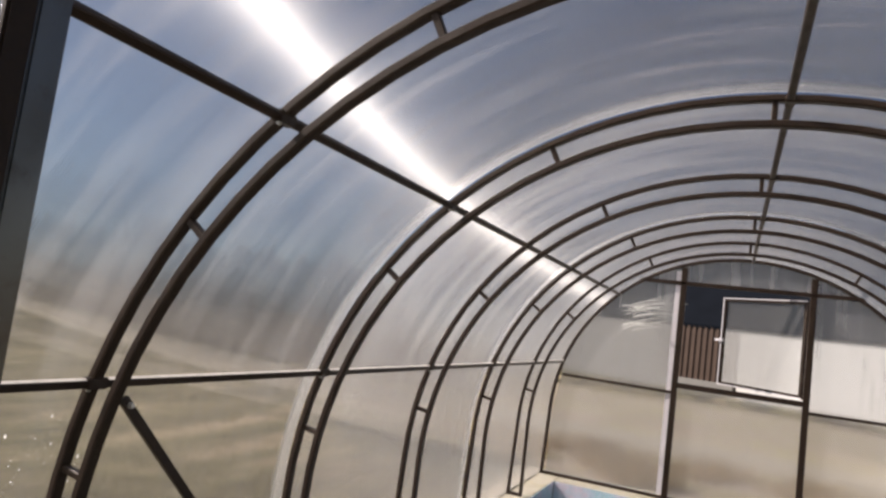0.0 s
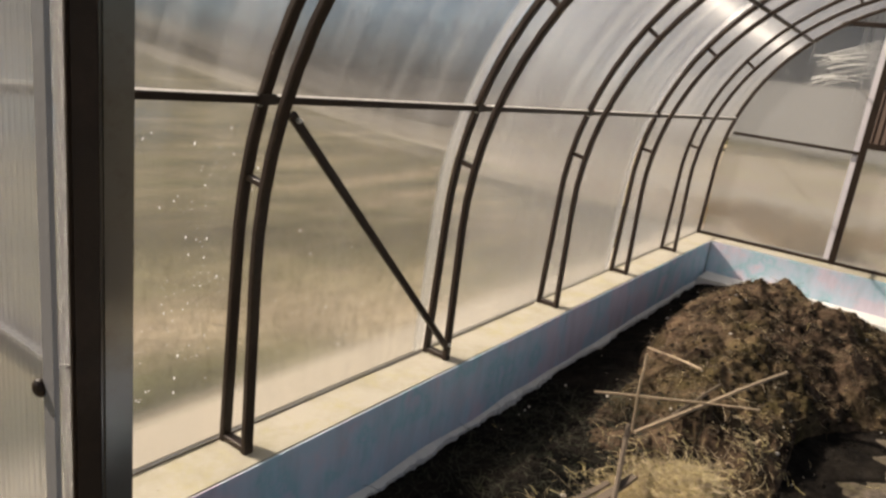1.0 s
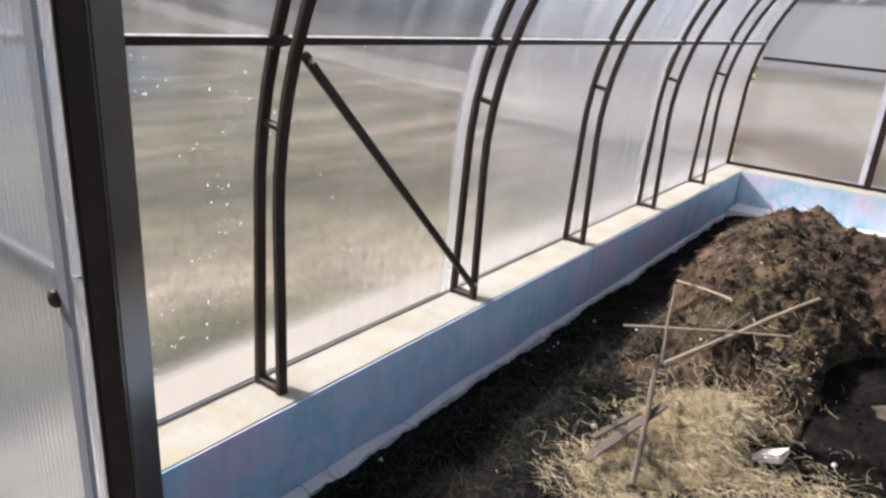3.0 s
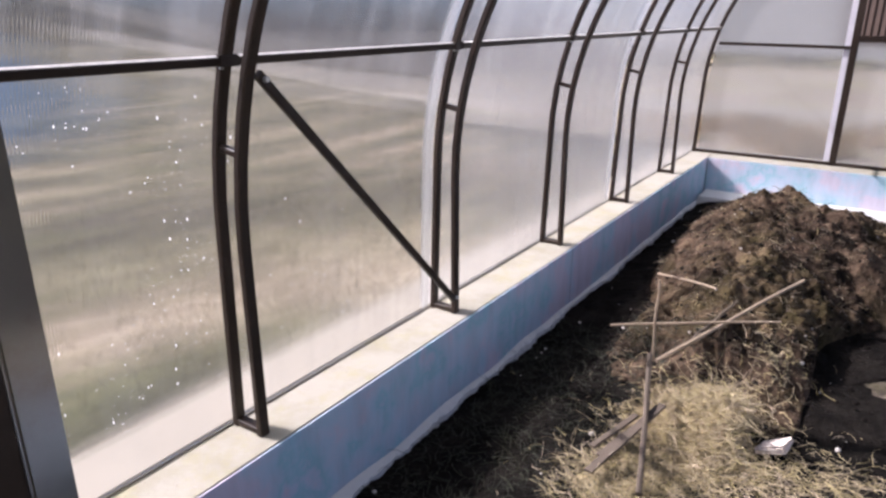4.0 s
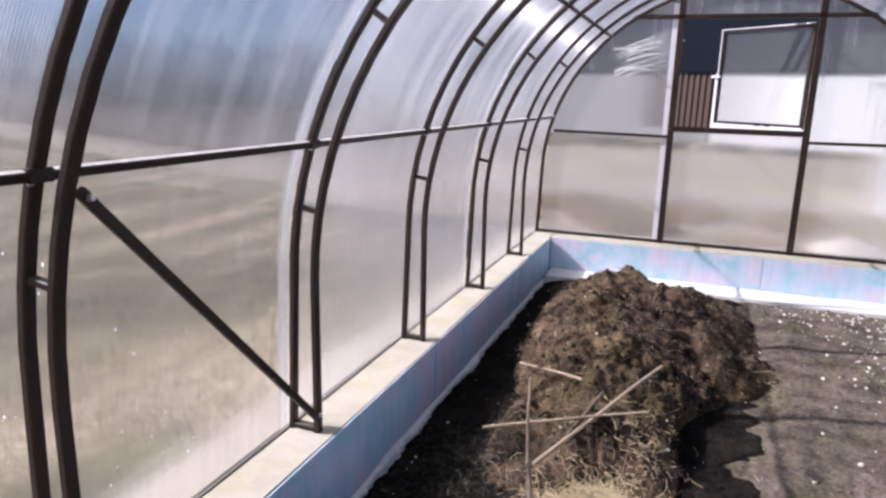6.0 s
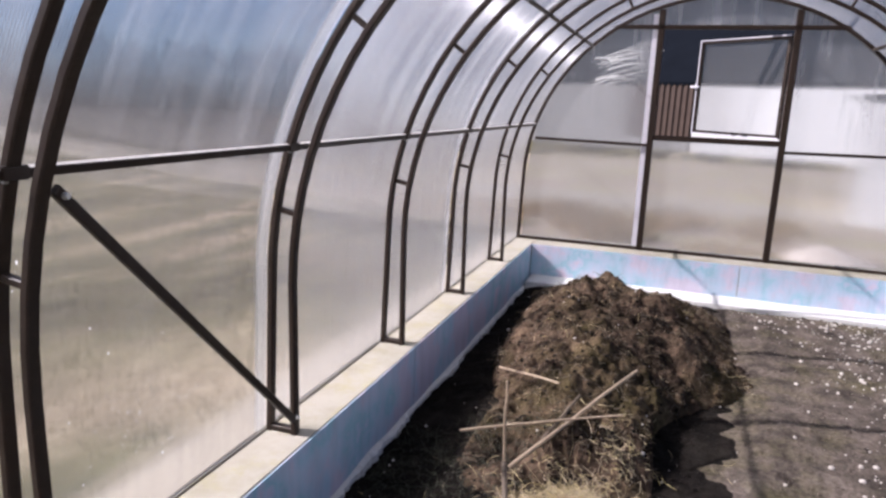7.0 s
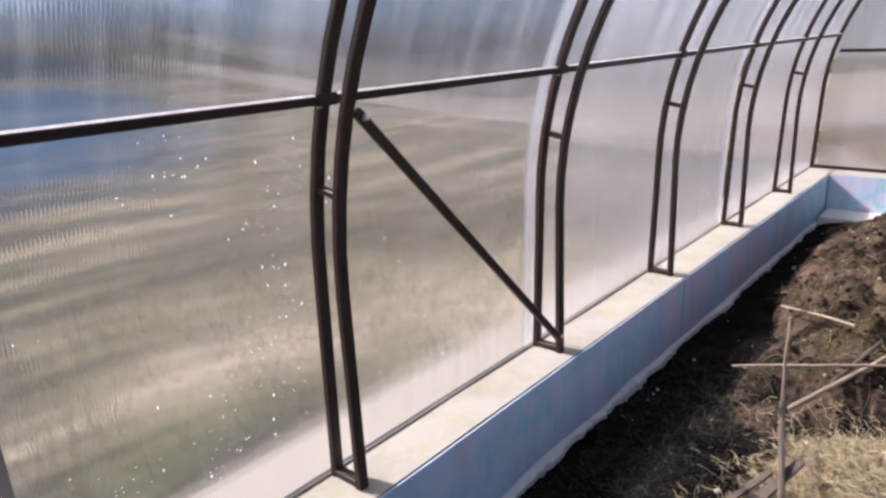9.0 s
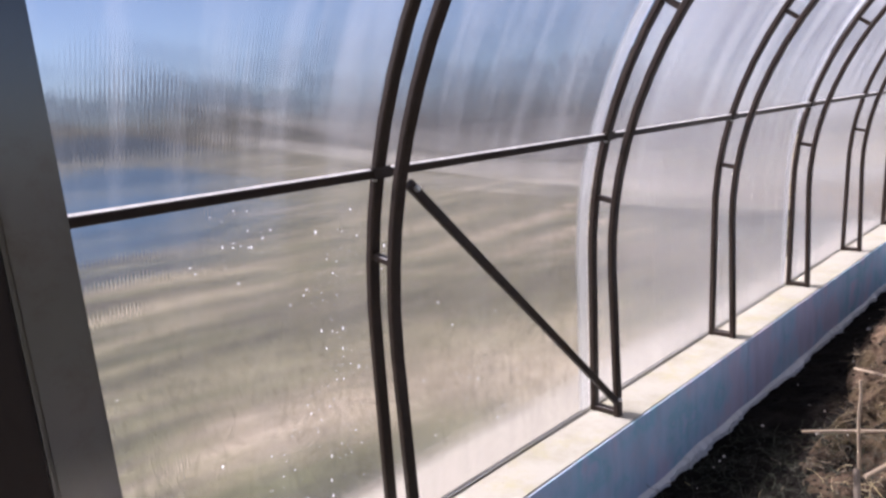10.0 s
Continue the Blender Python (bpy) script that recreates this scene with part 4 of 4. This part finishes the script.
def bush(name, place, count, height, spread, material, label, category, thick=0.006):
    """Many thin stems that fan out from one foot."""
    verts, faces = [], []
    for _ in range(count):
        t = rng.uniform(0, 2 * math.pi)
        lean = rng.uniform(0, 1) ** 0.7
        base = Vector((rng.gauss(0, spread * 0.25), rng.gauss(0, spread * 0.25), -0.08))
        top = base + Vector((math.cos(t) * spread * lean, math.sin(t) * spread * lean, height * rng.uniform(0.5, 1.1)))
        b = len(verts)
        for k in range(4):
            c = base.lerp(top, k / 3) + Vector((rng.gauss(0, 0.02), rng.gauss(0, 0.02), 0)) * height
            w = thick * (1 - k / 4)
            verts += [c + Vector((w, 0, 0)), c + Vector((-w * 0.5, w, 0)), c + Vector((-w * 0.5, -w, 0))]
        for k in range(3):
            for i in range(3):
                faces.append((b + 3 * k + i, b + 3 * k + (i + 1) % 3, b + 3 * k + 3 + (i + 1) % 3, b + 3 * k + 3 + i))
    me = bpy.data.meshes.new(name)
    me.from_pydata(verts, [], faces)
    me.materials.append(material)
    ob = tagged(new(name, me), label, category, "shrubs outside")
    ob.location = place
    return ob


for x, y, h in ((-1.0, 7.6, 0.75), (-0.75, 8.0, 0.6), (-1.35, 8.2, 0.7), (0.15, 7.4, 0.4), (0.5, 7.6, 0.35), (-2.4, 8.0, 0.6), (-2.0, 8.9, 0.55), (-1.7, 9.3, 0.5), (-0.4, 8.8, 0.5), (-0.1, 9.2, 0.55), (0.7, 8.7, 0.45), (1.0, 9.3, 0.5), (-2.9, 9.0, 0.5)):
    bush("shrub", (x, y, 0), 240, h * 0.65, 0.48, SHRUB, "russet dry shrub outside the end wall", "shrub", 0.009)


def vine():
    """Pale stems added outside the end wall's upper corner to imitate white sun glints."""
    verts, faces = [], []
    for n in range(34):
        if n < 4:
            p = Vector((-1.02 + 0.05 * n, 6.27, -0.1))
            d, step = Vector((0, -0.015, 1)), 0.31
        else:
            p = Vector((rng.uniform(-1.02, -0.88), rng.uniform(6.10, 6.30), rng.uniform(1.66, 1.92)))
            d, step = Vector((1, 0.0, rng.uniform(0.1, 0.6))).normalized(), rng.uniform(0.04, 0.075)
        b = len(verts)
        for k in range(7):
            w = 0.0035 * (1 - k / 9)
            verts += [p + Vector((0, 0, w)), p + Vector((0, w, -w)), p + Vector((0, -w, -w))]
            p = p + d * step
            d = (d + Vector((0, rng.gauss(0, 0.05), rng.gauss(-0.06, 0.08)))).normalized()
        for k in range(6):
            for i in range(3):
                faces.append((b + 3 * k + i, b + 3 * k + (i + 1) % 3, b + 3 * k + 3 + (i + 1) % 3, b + 3 * k + 3 + i))
    me = bpy.data.meshes.new("glint_stems")
    me.from_pydata(verts, [], faces)
    me.materials.append(PALE_STEM)
    return tagged(new("glint_stems", me), "thin pale stems added outside the end wall to imitate white glints", "vine")


vine()


def treeline():
    """Uneven dark scrub along the far edge of the meadow."""
    verts, faces = [], []
    for _ in range(2600):
        t = rng.uniform(radians(95), radians(200))
        r = rng.uniform(60, 75)
        x, y = r * math.cos(t), r * math.sin(t)
        tall = 4.6 + 2.6 * noise.noise(Vector((t * 9, 0, 0))) + rng.uniform(-0.8, 1.6)
        b = len(verts)
        w = rng.uniform(0.5, 1.3)
        for k in range(4):
            a = k * math.pi / 2 + rng.uniform(-0.3, 0.3)
            verts.append((x + w * math.cos(a), y + w * math.sin(a), -0.3))
        verts.append((x + rng.uniform(-1, 1), y + rng.uniform(-1, 1), tall))
        for k in range(4):
            faces.append((b + k, b + (k + 1) % 4, b + 4))
    me = bpy.data.meshes.new("far_trees")
    me.from_pydata(verts, [], faces)
    me.materials.append(TWIGS)
    return tagged(new("far_trees", me), "dark bare scrub along the far edge of the meadow", "trees", kind="stuff")


treeline()


def tufts():
    """Dry grass clumps on the meadow beside the greenhouse."""
    verts, faces = [], []
    for _ in range(5200):
        x = -1.9 - abs(rng.gauss(0, 3.2)) if rng.random() < 0.75 else rng.uniform(-1.8, 3)
        y = rng.uniform(-2, 9) if x < -1.85 else rng.uniform(6.35, 9.0)
        h = rng.uniform(0.04, 0.16)
        t = rng.uniform(0, 6.28)
        b = len(verts)
        u = Vector((math.cos(t), math.sin(t), 0)) * 0.012
        base = Vector((x, y, -0.07))
        tip = base + Vector((rng.gauss(0, 0.05), rng.gauss(0, 0.05), h + 0.03))
        verts += [base - u, base + u, base + u.cross(Vector((0, 0, 1))), tip]
        faces += [(b, b + 1, b + 3), (b + 1, b + 2, b + 3), (b + 2, b, b + 3)]
    me = bpy.data.meshes.new("dry_grass")
    me.from_pydata(verts, [], faces)
    me.materials.append(make_straw("dry_grass_blades", (0.32, 0.27, 0.13), (0.22, 0.21, 0.09)))
    return tagged(new("dry_grass", me), "clumps of dry yellow grass on the meadow", "grass", kind="stuff")


tufts()
